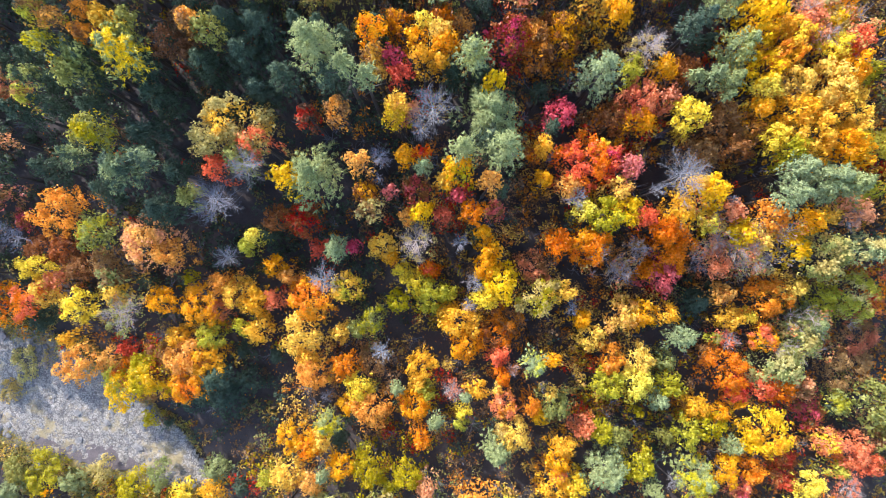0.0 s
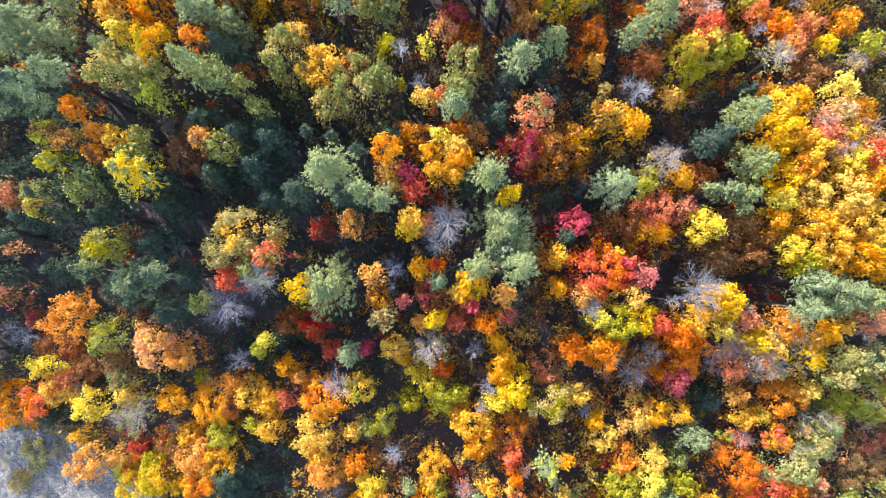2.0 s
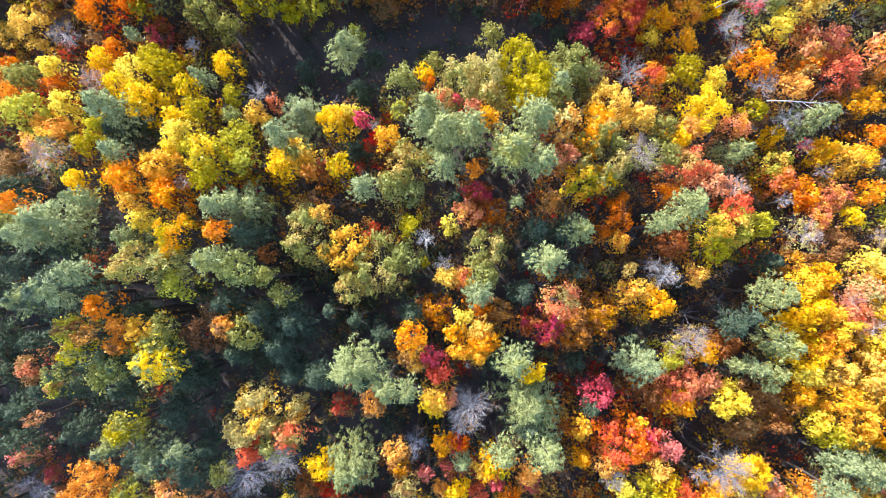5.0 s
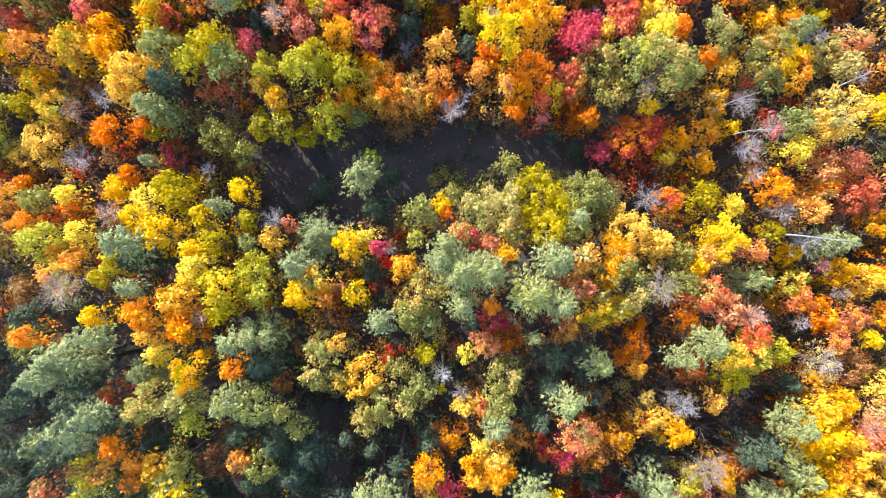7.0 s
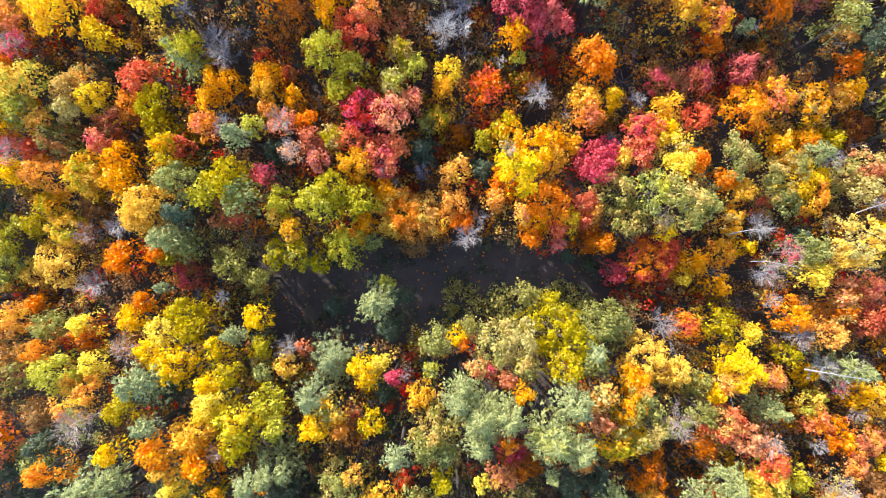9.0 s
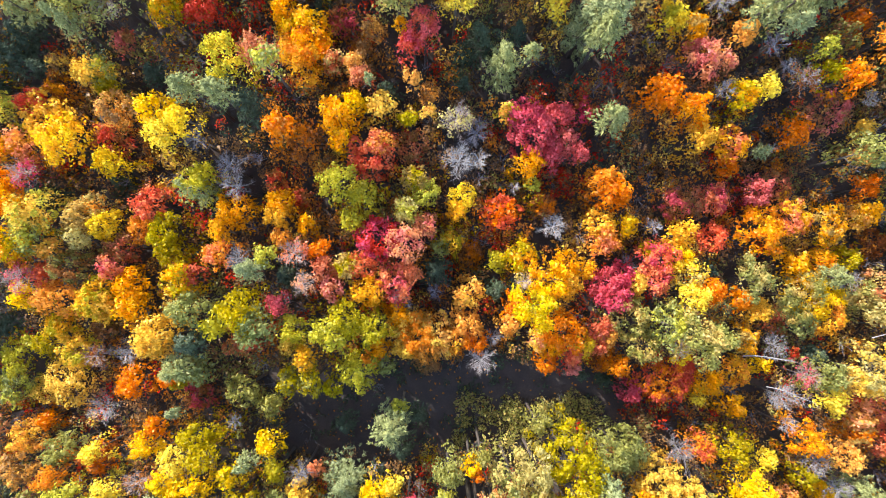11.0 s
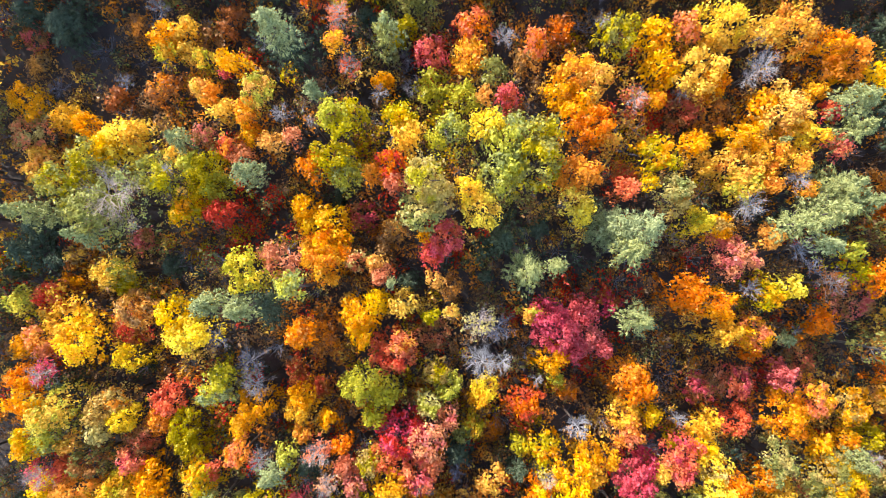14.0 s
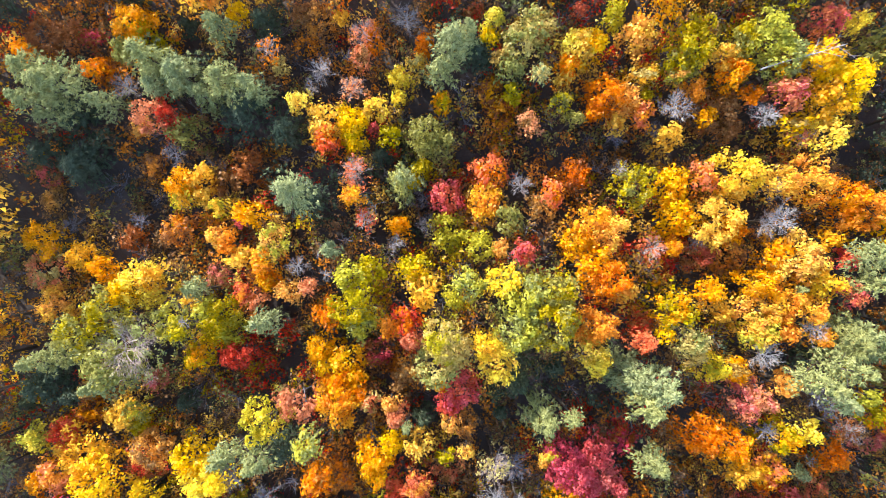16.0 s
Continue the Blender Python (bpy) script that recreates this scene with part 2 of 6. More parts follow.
def bare_crown(limbs, twigs, twig, rnd):
    """Leafless limbs that fork into twigs: radius 1, topmost twig at z = 0."""
    verts, faces = [], []
    for j in range(limbs):
        a = j * 2.39996 + rnd.uniform(-0.7, 0.7)
        s = (j + 0.5) / limbs
        start = Vector((0, 0, -0.25 - 1.1 * s))
        reach = (0.35 + 0.65 * s ** 0.5) * rnd.uniform(0.5, 1.1)
        end = Vector((math.cos(a) * reach, math.sin(a) * reach, start.z + rnd.uniform(0.1, 0.55)))
        knee = start.lerp(end, 0.5) + Vector((rnd.uniform(-0.06, 0.06), rnd.uniform(-0.06, 0.06), -0.04))
        tube(verts, faces, start, knee, twig * 1.9, twig * 1.4)
        tube(verts, faces, knee, end, twig * 1.4, twig * 0.5)
        for k in range(twigs):
            f = rnd.uniform(0.25, 0.95)
            p = start.lerp(knee, f * 2) if f < 0.5 else knee.lerp(end, f * 2 - 1)
            ta = a + rnd.choice((-1, 1)) * rnd.uniform(0.35, 1.0)
            ln = rnd.uniform(0.16, 0.42) * (1.1 - 0.5 * f)
            q = p + Vector((math.cos(ta) * ln, math.sin(ta) * ln, rnd.uniform(0.0, 0.25)))
            tube(verts, faces, p, q, twig * 0.75, twig * 0.35)
            if k < 5:
                tb = ta + rnd.uniform(-0.8, 0.8)
                m = p.lerp(q, 0.5)
                tube(verts, faces, m, m + Vector((math.cos(tb) * ln * 0.5, math.sin(tb) * ln * 0.5, 0.08)), twig * 0.55, twig * 0.3)
    tube(verts, faces, (0, 0, -1.5), (0, 0, -0.2), twig * 3.2, twig * 1.6)
    data = bpy.data.meshes.new("branchwork")
    data.from_pydata(verts, [], faces)
    data.materials.append(GREY_TWIGS)
    return data


def trunk_mesh(rnd, limbs):
    """A tapered trunk of height 1 with a swollen foot and rising limbs."""
    verts, faces = [], []
    rings = ((-0.06, 1.5), (0.02, 1.15), (0.25, 0.95), (0.55, 0.7), (0.8, 0.42), (0.96, 0.15))
    for z, r in rings:
        bend = 0.6 * math.sin(z * 3)
        for k in range(7):
            a = k * 6.2832 / 7
            verts.append((r * math.cos(a) + bend, r * math.sin(a), z))
    for j in range(len(rings) - 1):
        for k in range(7):
            m = (k + 1) % 7
            faces.append((j * 7 + k, j * 7 + m, j * 7 + 7 + m, j * 7 + 7 + k))
    for j in range(limbs):
        z = 0.45 + 0.5 * j / limbs
        a = j * 2.4 + rnd.uniform(-0.3, 0.3)
        reach = rnd.uniform(4, 8)
        sticks = []
        tube(sticks, faces, (0.5, 0, 0), (reach * math.cos(a), reach * math.sin(a), 0), 0.35, 0.1)
        faces[-3:] = [tuple(len(verts) + i for i in f) for f in faces[-3:]]
        lift = min(0.97, z + rnd.uniform(0.06, 0.16)) - z
        verts.extend((x, y, z + lift * math.hypot(x, y) / reach + h / 70) for x, y, h in sticks)
    data = bpy.data.meshes.new("trunk")
    data.from_pydata(verts, [], faces)
    data.materials.append(BARK)
    return data


rnd = random.Random(11)
SIZES = (0.9, 1.35, 1.9, 2.6, 3.6)  # radii for which crowns are made, in metres
CROWNS = {}
for i, size in enumerate(SIZES):
    n = int(270 * size ** 2) + 140
    CROWNS["broad", i] = [card_mesh("crown", *broadleaf_crown(n, 0.198 / size, 7 + int(5.5 * size ** 2), (0.45, 0.6, 0.8, 0.6)[v % 4])) for v in range(6)]
    CROWNS["pine", i] = [card_mesh("crown", *pine_crown(int(n * 1.7), 0.215 / size, 6 + i, (1.9, 2.4, 2.1, 2.7)[v % 4])) for v in range(5)]
    CROWNS["coarse", i] = [card_mesh("crown", *broadleaf_crown(int(n * 0.55), 0.26 / size, 7 + int(4 * size ** 2), 0.6)) for v in range(3)]
    CROWNS["sparse", i] = [card_mesh("crown", *broadleaf_crown(n // 3, 0.18 / size, 7 + int(3 * size ** 2), 0.6)) for v in range(3)]
    CROWNS["bare", i] = [bare_crown(14 + 5 * i, 10 + 2 * i, 0.0135 / size, rnd) for v in range(3)]
PLANTED = []
TRUNKS = [trunk_mesh(rnd, 6) for v in range(4)]


def child(name, data, parent, m, material):
    ob = new(name, data)
    ob.parent = parent
    ob.matrix_basis = m
    ob.material_slots[0].link = "OBJECT"
    ob.material_slots[0].material = material
    return ob


def tree(name, label, category, code, shape, x, y, high, r, group, twigs=None, tall=1.0):
    """One tree at (x, y), so high, with a crown of radius r: an Empty at its foot that holds trunk and crown."""
    PLANTED.append((x, y, r, high, code[0]))
    foot = new(name)
    foot.empty_display_size = 0.5
    foot.location = (x, y, ground(x, y) - 0.2)
    tagged(foot, label, category, group)
    size = min(range(len(SIZES)), key=lambda i: abs(math.log(SIZES[i] / r)))
    spin = rnd.uniform(0, 360)
    if shape in ("broad", "coarse", "pine"):
        tall *= min(1.35 if shape == "pine" else 1.6, max(0.75, 0.62 * high / (2.3 * r)))
    top = Matrix.Translation((0, 0, high + 0.2))
    wide = r * (rnd.uniform(1.14, 1.30) if shape in ("broad", "coarse") else rnd.uniform(1.04, 1.18))
    girth = 0.035 + 0.011 * high
    trunk = child("trunk", rnd.choice(TRUNKS), foot, pose(0, 0, 0, 0, 0, spin) @ Matrix.Diagonal((girth, girth, high * (0.9 if shape != "bare" else 0.98) - r * 0.3, 1)), BARK)
    if shape in ("bare", "sparse"):
        child("branchwork", rnd.choice(CROWNS["bare", size]), trunk, trunk.matrix_basis.inverted() @ top @ pose(0, 0, 0, 0, 0, spin) @ Matrix.Diagonal((wide, wide, wide * tall, 1)), twigs or BARK)
    if shape != "bare":
        child("crown", rnd.choice(CROWNS[shape, size]), foot, top @ pose(0, 0, 0, 0, 0, spin) @ Matrix.Diagonal((wide, wide * rnd.uniform(0.82, 1.12), wide * tall * rnd.uniform(0.9, 1.15), 1)), leaf_material(code))
    return foot


def size_word(r):
    return "small" if r < 1.35 else "large" if r > 2.6 else "medium-sized"


def tint(code):
    words = COLOURS[code[0]][0]
    return words + " and " + COLOURS[code[1]][0] if len(code) > 1 and code[1] != code[0] else words


def birch(code, x, y, high, r, shape="broad"):
    return tree("birch_tree", f"{size_word(r)} birch with {tint(code)} autumn leaves", "tree", code, shape, x, y, high, r, "yellow birches of the forest", tall=1.1)


def aspen(code, x, y, high, r, shape="broad"):
    return tree("aspen_tree", f"{size_word(r)} aspen with {tint(code)} autumn leaves", "tree", code, shape, x, y, high, r, "golden aspens of the forest", tall=1.1)


def maple(code, x, y, high, r, shape="broad"):
    return tree("maple_tree", f"{size_word(r)} maple with {tint(code)} autumn leaves", "tree", code, shape, x, y, high, r, "orange maples of the forest")


def red_maple(code, x, y, high, r, shape="broad"):
    return tree("red_maple_tree", f"{size_word(r)} maple with {tint(code)} autumn leaves", "tree", code, shape, x, y, high, r, "red maples of the forest")


def oak(code, x, y, high, r, shape="broad"):
    return tree("oak_tree", f"{size_word(r)} oak with {tint(code)} turning leaves", "tree", code, shape, x, y, high, r, "oaks of the forest")


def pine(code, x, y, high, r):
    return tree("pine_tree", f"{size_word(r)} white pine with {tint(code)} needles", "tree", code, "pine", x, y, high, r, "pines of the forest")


# codes B, D and p carry the understorey's shade in the leaf colour
def understorey_tree(code, x, y, high, r):
    return tree("understorey_tree", f"low shaded tree with {tint(code)} leaves", "tree", code, "broad", x, y, high, r, "shaded low trees")


def bare_tree(code, x, y, high, r):
    tone = code[1:] if len(code) > 1 else ""
    twigs, words = {"w": (WHITE_TWIGS, "bleached white"), "v": (DUSKY_TWIGS, "dusky grey")}.get(tone, (GREY_TWIGS, "pale grey"))
    if tone in COLOURS:
        return tree("bare_tree", f"{size_word(r)} half-bare tree, pinkish-tan twigs and {COLOURS[tone][0]} leaves", "tree", tone, "sparse", x, y, high, r, "bare trees of the forest", PALE_TWIGS, 0.9)
    return tree("bare_tree", f"{size_word(r)} leafless tree with {words} branches", "tree", "K", "bare", x, y, high, r, "bare trees of the forest", twigs, 0.9)


# ---- the stream bed: pale rock with loose stones and a patch of mud ----
# pale rock stops at the shadow line; dark litter stands in for shaded rock
BED_X = (-95, -75, -62, -54, -49, -44, -40, -36)
BED_Y = (-14, -17, -21, -24.5, -26.5, -29, -31.5, -34)
BED_HALF = (9, 9, 9, 8, 7, 5.5, 3.5, 0.1)


def in_bed(x, y):
    """1 on the middle of the bed, 0 at its edge, below 0 outside."""
    wave = 1.5 * noise.noise((x * 0.12, y * 0.12, 1.0))
    return 1 - (abs(y - float(np.interp(x, BED_X, BED_Y))) + wave) / float(np.interp(x, BED_X, BED_HALF))


def build_stream_bed():
    step, verts, index, faces = 0.4, [], {}, []
    cols, rows = range(-237, -85), range(-125, -5)
    for i in cols:
        for j in rows:
            x, y = i * step, j * step
            m = in_bed(x, y)
            if m > -0.15:
                ridge = abs(noise.noise((x * 0.5 + y * 0.3, y * 0.55, 5.0))) + 0.5 * abs(noise.noise((x * 1.3, y * 1.3, 9.0)))
                index[i, j] = len(verts)
                verts.append((x, y, ground(x, y) + min(0.25, 0.9 * m) + 0.5 * ridge))
    for (i, j) in index:
        quad = [(i, j), (i + 1, j), (i + 1, j + 1), (i, j + 1)]
        if all(q in index for q in quad):
            faces.append([index[q] for q in quad])
    bed = mesh_object("stream_bed", verts, faces, ROCK)
    bed.data.shade_smooth()
    tagged(bed, "pale cracked bedrock of a dry stream bed", "rock", kind="structure")
    shapes = []
    for k in range(6):
        bm = bmesh.new()
        bmesh.ops.create_icosphere(bm, subdivisions=1, radius=1)
        for v in bm.verts:
            v.co *= 1 + 0.35 * noise.noise(v.co * 1.4 + Vector((k * 5, 0, 0)))
            v.co.z *= 0.5
        data = bpy.data.meshes.new("stone")
        bm.to_mesh(data)
        bm.free()
        data.materials.append(STONE)
        shapes.append(data)
    made = 0
    r = random.Random(4)
    while made < 290:
        x, y = r.uniform(-74, -22), r.uniform(-40, -6)
        if in_bed(x, y) < 0.05 or noise.noise((x * 0.2, y * 0.2, 2.0)) < -0.15:
            continue
        stone = new("stone", r.choice(shapes))
        stone.parent = bed
        size = r.uniform(0.18, 0.5) * (1.9 if r.random() < 0.12 else 1)
        stone.matrix_basis = pose(x, y, ground(x, y) + 0.3, r.uniform(-12, 12), r.uniform(-12, 12), r.uniform(0, 360)) @ Matrix.Diagonal((size * r.uniform(0.8, 1.5), size, size * 0.8, 1))
        made += 1
    verts, n = [], 40
    for k in range(n):
        a = k * 2 * math.pi / n
        q = 1 + 0.35 * noise.noise((math.cos(a) * 1.6, math.sin(a) * 1.6, 4.0)) + 0.12 * noise.noise((math.cos(a) * 6, math.sin(a) * 6, 8.0))
        u, v = 9 * q * math.cos(a), 2.6 * q * math.sin(a)
        x, y = -58.5 + u * 0.95 + v * 0.3, -28.3 - u * 0.30 + v * 0.95
        verts.append((x, y, ground(-58.5, -28.3) + 0.30))
    top = [(x, y, z + 0.03) for x, y, z in verts]
    centre = [(-58.5, -28.3, ground(-58.5, -28.3) + 0.34)]
    faces = [(k, (k + 1) % n, n + (k + 1) % n, n + k) for k in range(n)] + [(n + k, n + (k + 1) % n, 2 * n) for k in range(n)]
    mud = mesh_object("mud_patch", verts + top + centre, faces, SOIL)
    tagged(mud, "dark damp mud patch in the dry stream bed", "mud", kind="structure")


build_stream_bed()
# ---- the trees, from the stream bed up the hillside ----
pine("q", -67.6, -35.3, 4.8, 2.66)
oak("V", -66.2, -31.5, 4.7, 3.17)
oak("L", -61.8, -32.3, 4.8, 3.17)
pine("q", -57.9, -33.5, 4.7, 2.66)
oak("K", -52.9, -31.8, 4.5, 2.20)
oak("L", -48.5, -34.1, 4.8, 2.64)
oak("V", -44.1, -32.2, 4.6, 2.46)
birch("Y", -40.6, -34.8, 4.7, 2.20)
aspen("G", -35.8, -34.7, 4.7, 2.20)
pine("q", -35.3, -31.5, 4.6, 2.66)
pine("p", -31.1, -34.0, 4.5, 1.77)
oak("L", -25.7, -30.8, 10.6, 1.64)
aspen("G", -22.8, -30.2, 12.5, 2.42)
maple("O", -19.2, -31.3, 11.9, 2.03)
oak("L", -7.6, -31.6, 10.4, 1.23)
maple("S", -2.2, -31.9, 11.6, 1.63)
aspen("G", 16.2, -31.2, 13.7, 2.39)
birch("Y", 19.6, -31.4, 12.5, 2.02)
pine("q", 30.6, -31.6, 12.6, 1.62)
bare_tree("d", 34.1, -30.8, 9.1, 1.67)
maple("SC", 44.2, -32.1, 9.9, 1.66)
understorey_tree("BR", 51.9, -31.5, 7.3, 2.13)
birch("Y", 53.5, -30.7, 11.9, 2.44)
bare_tree("dS", 58.9, -31.0, 11.1, 2.30)
oak("K", -68.1, -19.5, 2.0, 2.23)
birch("YL", -46.7, -18.3, 11.5, 2.42)
oak("L", -45.2, -23.4, 4.4, 1.22)
pine("p", -42.7, -23.9, 3.4, 0.97)
pine("p", -33.0, -19.3, 6.7, 2.58)
aspen("G", -22.1, -24.6, 11.9, 2.26)
aspen("GO", -19.7, -26.2, 11.8, 2.11)
aspen("G", -18.1, -25.4, 11.6, 2.03)
bare_tree("dv", -17.4, -19.1, 5.7, 1.37)
pine("q", -17.2, -29.8, 12.3, 1.21)
pine("qL", -16.6, -22.2, 13.9, 2.23)
pine("p", -15.7, -25.6, 7.1, 2.06)
aspen("G", -14.8, -28.7, 11.8, 2.03)
aspen("G", -13.8, -19.9, 10.0, 1.64)
oak("L", -11.8, -26.8, 9.1, 0.91)
maple("O", -10.7, -20.4, 11.9, 2.90)
oak("L", -10.6, -29.3, 13.0, 2.81)
oak("L", -5.0, -30.0, 12.6, 2.26)
aspen("G", -3.9, -20.0, 11.3, 2.27)
maple("O", -3.3, -24.8, 10.3, 1.48)
oak("L", -2.7, -18.2, 9.9, 1.64)
pine("q", -1.0, -21.9, 12.3, 1.45)
oak("L", 2.6, -22.4, 9.7, 0.99)
birch("Y", 2.9, -20.6, 10.1, 1.23)
pine("q", 3.3, -18.2, 11.8, 1.04)
pine("q", 7.6, -25.5, 15.9, 2.58)
oak("K", 8.5, -23.2, 11.0, 1.22)
maple("SO", 8.9, -19.2, 12.4, 1.84)
aspen("G", 10.5, -23.8, 13.9, 2.53)
maple("O", 12.7, -19.6, 12.3, 1.68)
birch("Y", 14.1, -21.3, 10.8, 1.06)
oak("V", 16.0, -19.2, 12.8, 1.99)
aspen("G", 16.7, -27.3, 12.7, 2.01)
maple("SC", 17.0, -29.8, 11.0, 1.22)
aspen("G", 17.5, -25.3, 12.4, 1.93)
maple("S", 20.8, -22.6, 11.6, 1.78)
oak("L", 23.2, -23.8, 11.7, 2.02)
pine("q", 23.5, -28.4, 15.9, 3.56)
oak("V", 26.1, -24.2, 10.0, 1.48)
oak("L", 29.0, -28.3, 12.0, 2.43)
oak("L", 29.0, -21.0, 7.9, 0.84)
pine("q", 31.4, -18.7, 11.3, 1.62)
oak("V", 33.1, -24.5, 8.7, 1.33)
oak("L", 35.8, -23.6, 10.8, 2.46)
pine("qL", 36.8, -29.6, 14.3, 3.38)
understorey_tree("BO", 37.4, -20.6, 4.9, 1.73)
aspen("G", 37.6, -20.0, 9.7, 2.14)
oak("L", 39.5, -22.9, 10.0, 2.14)
aspen("G", 41.3, -20.8, 8.7, 1.66)
aspen("G", 41.5, -29.2, 11.3, 2.45)
pine("q", 42.3, -25.3, 11.3, 1.63)
aspen("G", 44.1, -19.4, 7.9, 1.26)
birch("Y", 45.5, -25.1, 10.2, 2.06)
maple("O", 45.9, -29.4, 10.6, 2.06)
birch("YG", 48.0, -23.3, 12.1, 3.73)
understorey_tree("BR", 52.1, -28.2, 6.5, 1.89)
understorey_tree("BC", 54.5, -20.1, 7.8, 2.53)
maple("SY", 56.8, -24.9, 11.1, 2.04)
oak("VL", 57.5, -19.1, 11.3, 2.02)
pine("p", 57.9, -20.4, 7.0, 2.14)
oak("L", 58.6, -29.3, 9.7, 1.24)
maple("S", 59.5, -25.5, 12.2, 2.42)
maple("S", 62.3, -27.6, 11.6, 2.03)
oak("K", -65.4, -14.9, 2.5, 3.01)
bare_tree("dK", -61.9, -14.8, 2.1, 2.13)
pine("p", -60.4, -7.8, 6.6, 2.54)
aspen("G", -55.1, -10.4, 8.8, 1.14)
maple("O", -52.9, -14.0, 12.1, 2.79)
maple("O", -49.4, -13.2, 9.1, 1.23)
red_maple("R", -46.7, -12.0, 8.6, 0.98)
bare_tree("dV", -45.3, -6.4, 12.3, 3.55)
oak("L", -44.2, -13.9, 9.9, 1.63)
understorey_tree("BR", -43.2, -14.0, 6.9, 2.10)
birch("YL", -42.9, -16.0, 12.6, 3.35)
# eight low trees added out of sight under the crowns, to shade the bed
understorey_tree("L", -50.0, -16.5, 6.0, 2.2)
understorey_tree("BO", -47.5, -15.5, 6.5, 2.5)
understorey_tree("B", -44.5, -17.8, 7.0, 2.6)
understorey_tree("BO", -40.5, -17.5, 6.5, 2.8)
understorey_tree("p", -38.5, -19.2, 5.5, 2.4)
understorey_tree("p", -35.0, -19.0, 6.0, 2.6)
understorey_tree("p", -30.0, -17.0, 5.0, 2.2)
understorey_tree("B", -41.0, -13.5, 7.0, 2.4)
aspen("G", -39.2, -10.2, 9.7, 1.62)
maple("O", -37.2, -12.9, 11.4, 2.81)
aspen("GO", -36.6, -16.6, 11.4, 3.07)
aspen("G", -34.2, -13.7, 11.0, 2.42)
oak("L", -34.0, -10.1, 10.8, 2.25)
maple("S", -33.2, -6.1, 9.2, 1.62)
pine("p", -32.9, -15.9, 11.3, 2.61)
pine("p", -30.4, -12.4, 5.2, 1.72)
oak("L", -29.3, -8.5, 8.9, 1.22)
aspen("G", -26.7, -9.1, 11.1, 2.07)
pine("p", -25.2, -13.2, 5.5, 1.54)
aspen("G", -20.1, -9.0, 12.3, 2.84)
aspen("G", -19.6, -13.1, 11.1, 2.01)
maple("O", -18.8, -15.1, 12.0, 2.40)
understorey_tree("BG", -16.6, -16.4, 5.3, 1.28)
aspen("G", -14.9, -9.2, 9.4, 1.30)
maple("O", -14.1, -14.0, 10.5, 2.02)
oak("V", -12.6, -8.7, 9.8, 1.62)
birch("Y", -12.4, -17.2, 11.0, 2.27)
understorey_tree("B", -10.5, -13.7, 6.6, 2.20)
oak("LV", -10.3, -7.4, 11.1, 2.23)
bare_tree("dw", -8.7, -11.6, 11.1, 1.68)
pine("q", -6.6, -17.2, 10.8, 1.22)
aspen("G", -3.6, -16.8, 9.3, 1.48)
aspen("G", -3.1, -13.9, 10.9, 2.26)
aspen("G", 0.4, -6.6, 10.1, 1.44)
bare_tree("dR", 1.4, -17.3, 10.0, 1.88)
aspen("G", 2.4, -7.2, 13.0, 2.81)
aspen("G", 3.5, -10.5, 12.2, 2.21)
aspen("G", 5.0, -17.5, 10.8, 1.46)
understorey_tree("BO", 7.8, -9.8, 9.9, 2.43)
aspen("G", 7.9, -17.2, 10.0, 0.81)
maple("S", 8.0, -12.1, 11.9, 1.59)
maple("O", 8.5, -15.2, 11.9, 1.59)
understorey_tree("BO", 9.2, -6.5, 10.8, 2.40)
bare_tree("dS", 10.0, -14.2, 10.3, 1.21)
pine("qL", 12.8, -13.1, 15.9, 2.15)
aspen("G", 15.3, -12.7, 11.9, 1.43)
aspen("G", 15.6, -17.8, 11.0, 1.13)
aspen("G", 19.5, -7.1, 11.7, 1.58)
aspen("G", 21.0, -9.4, 12.1, 1.97)
oak("L", 23.6, -16.0, 12.4, 2.39)
maple("O", 24.4, -12.7, 11.5, 2.08)
maple("OG", 25.6, -6.2, 12.2, 2.83)
birch("Y", 27.8, -16.0, 11.9, 2.89)
aspen("G", 28.5, -12.7, 11.5, 2.40)
aspen("G", 28.6, -6.3, 11.1, 2.22)
oak("V", 32.7, -13.0, 9.0, 1.64)
oak("L", 33.2, -16.2, 9.9, 2.13)
pine("q", 34.0, -9.3, 13.2, 2.61)
understorey_tree("B", 39.8, -12.6, 5.4, 2.13)
oak("L", 40.4, -9.8, 7.0, 1.00)
aspen("G", 41.4, -6.2, 10.1, 2.01)
bare_tree("dS", 41.7, -9.7, 8.2, 1.98)
maple("O", 41.8, -14.1, 10.1, 3.60)
maple("SR", 43.3, -17.2, 9.4, 2.06)
birch("Y", 44.5, -6.3, 8.7, 1.22)
aspen("GS", 46.1, -9.4, 10.9, 2.40)
maple("S", 47.1, -16.9, 10.0, 2.04)
oak("VK", 49.0, -13.4, 11.9, 4.01)
maple("O", 49.8, -17.0, 10.3, 2.04)
oak("VK", 51.3, -9.7, 11.9, 3.02)
maple("SB", 52.5, -16.8, 10.6, 2.03)
pine("q", 53.0, -7.2, 11.4, 3.64)
understorey_tree("B", 58.8, -13.6, 9.5, 3.29)
understorey_tree("BR", 60.7, -9.4, 9.8, 3.25)
bare_tree("dv", -64.4, 5.3, 7.0, 1.63)
bare_tree("dv", -62.0, 4.2, 8.0, 2.43)
maple("SO", -60.1, -5.0, 11.0, 2.79)
understorey_tree("B", -59.4, 2.6, 7.1, 2.46)
birch("Y", -59.1, -0.2, 10.5, 2.38)
aspen("G", -57.8, -3.4, 10.5, 2.39)
maple("S", -56.5, -2.2, 8.8, 1.62)
understorey_tree("B", -55.8, 2.6, 7.7, 2.44)
understorey_tree("B", -53.9, 0.2, 7.2, 2.47)
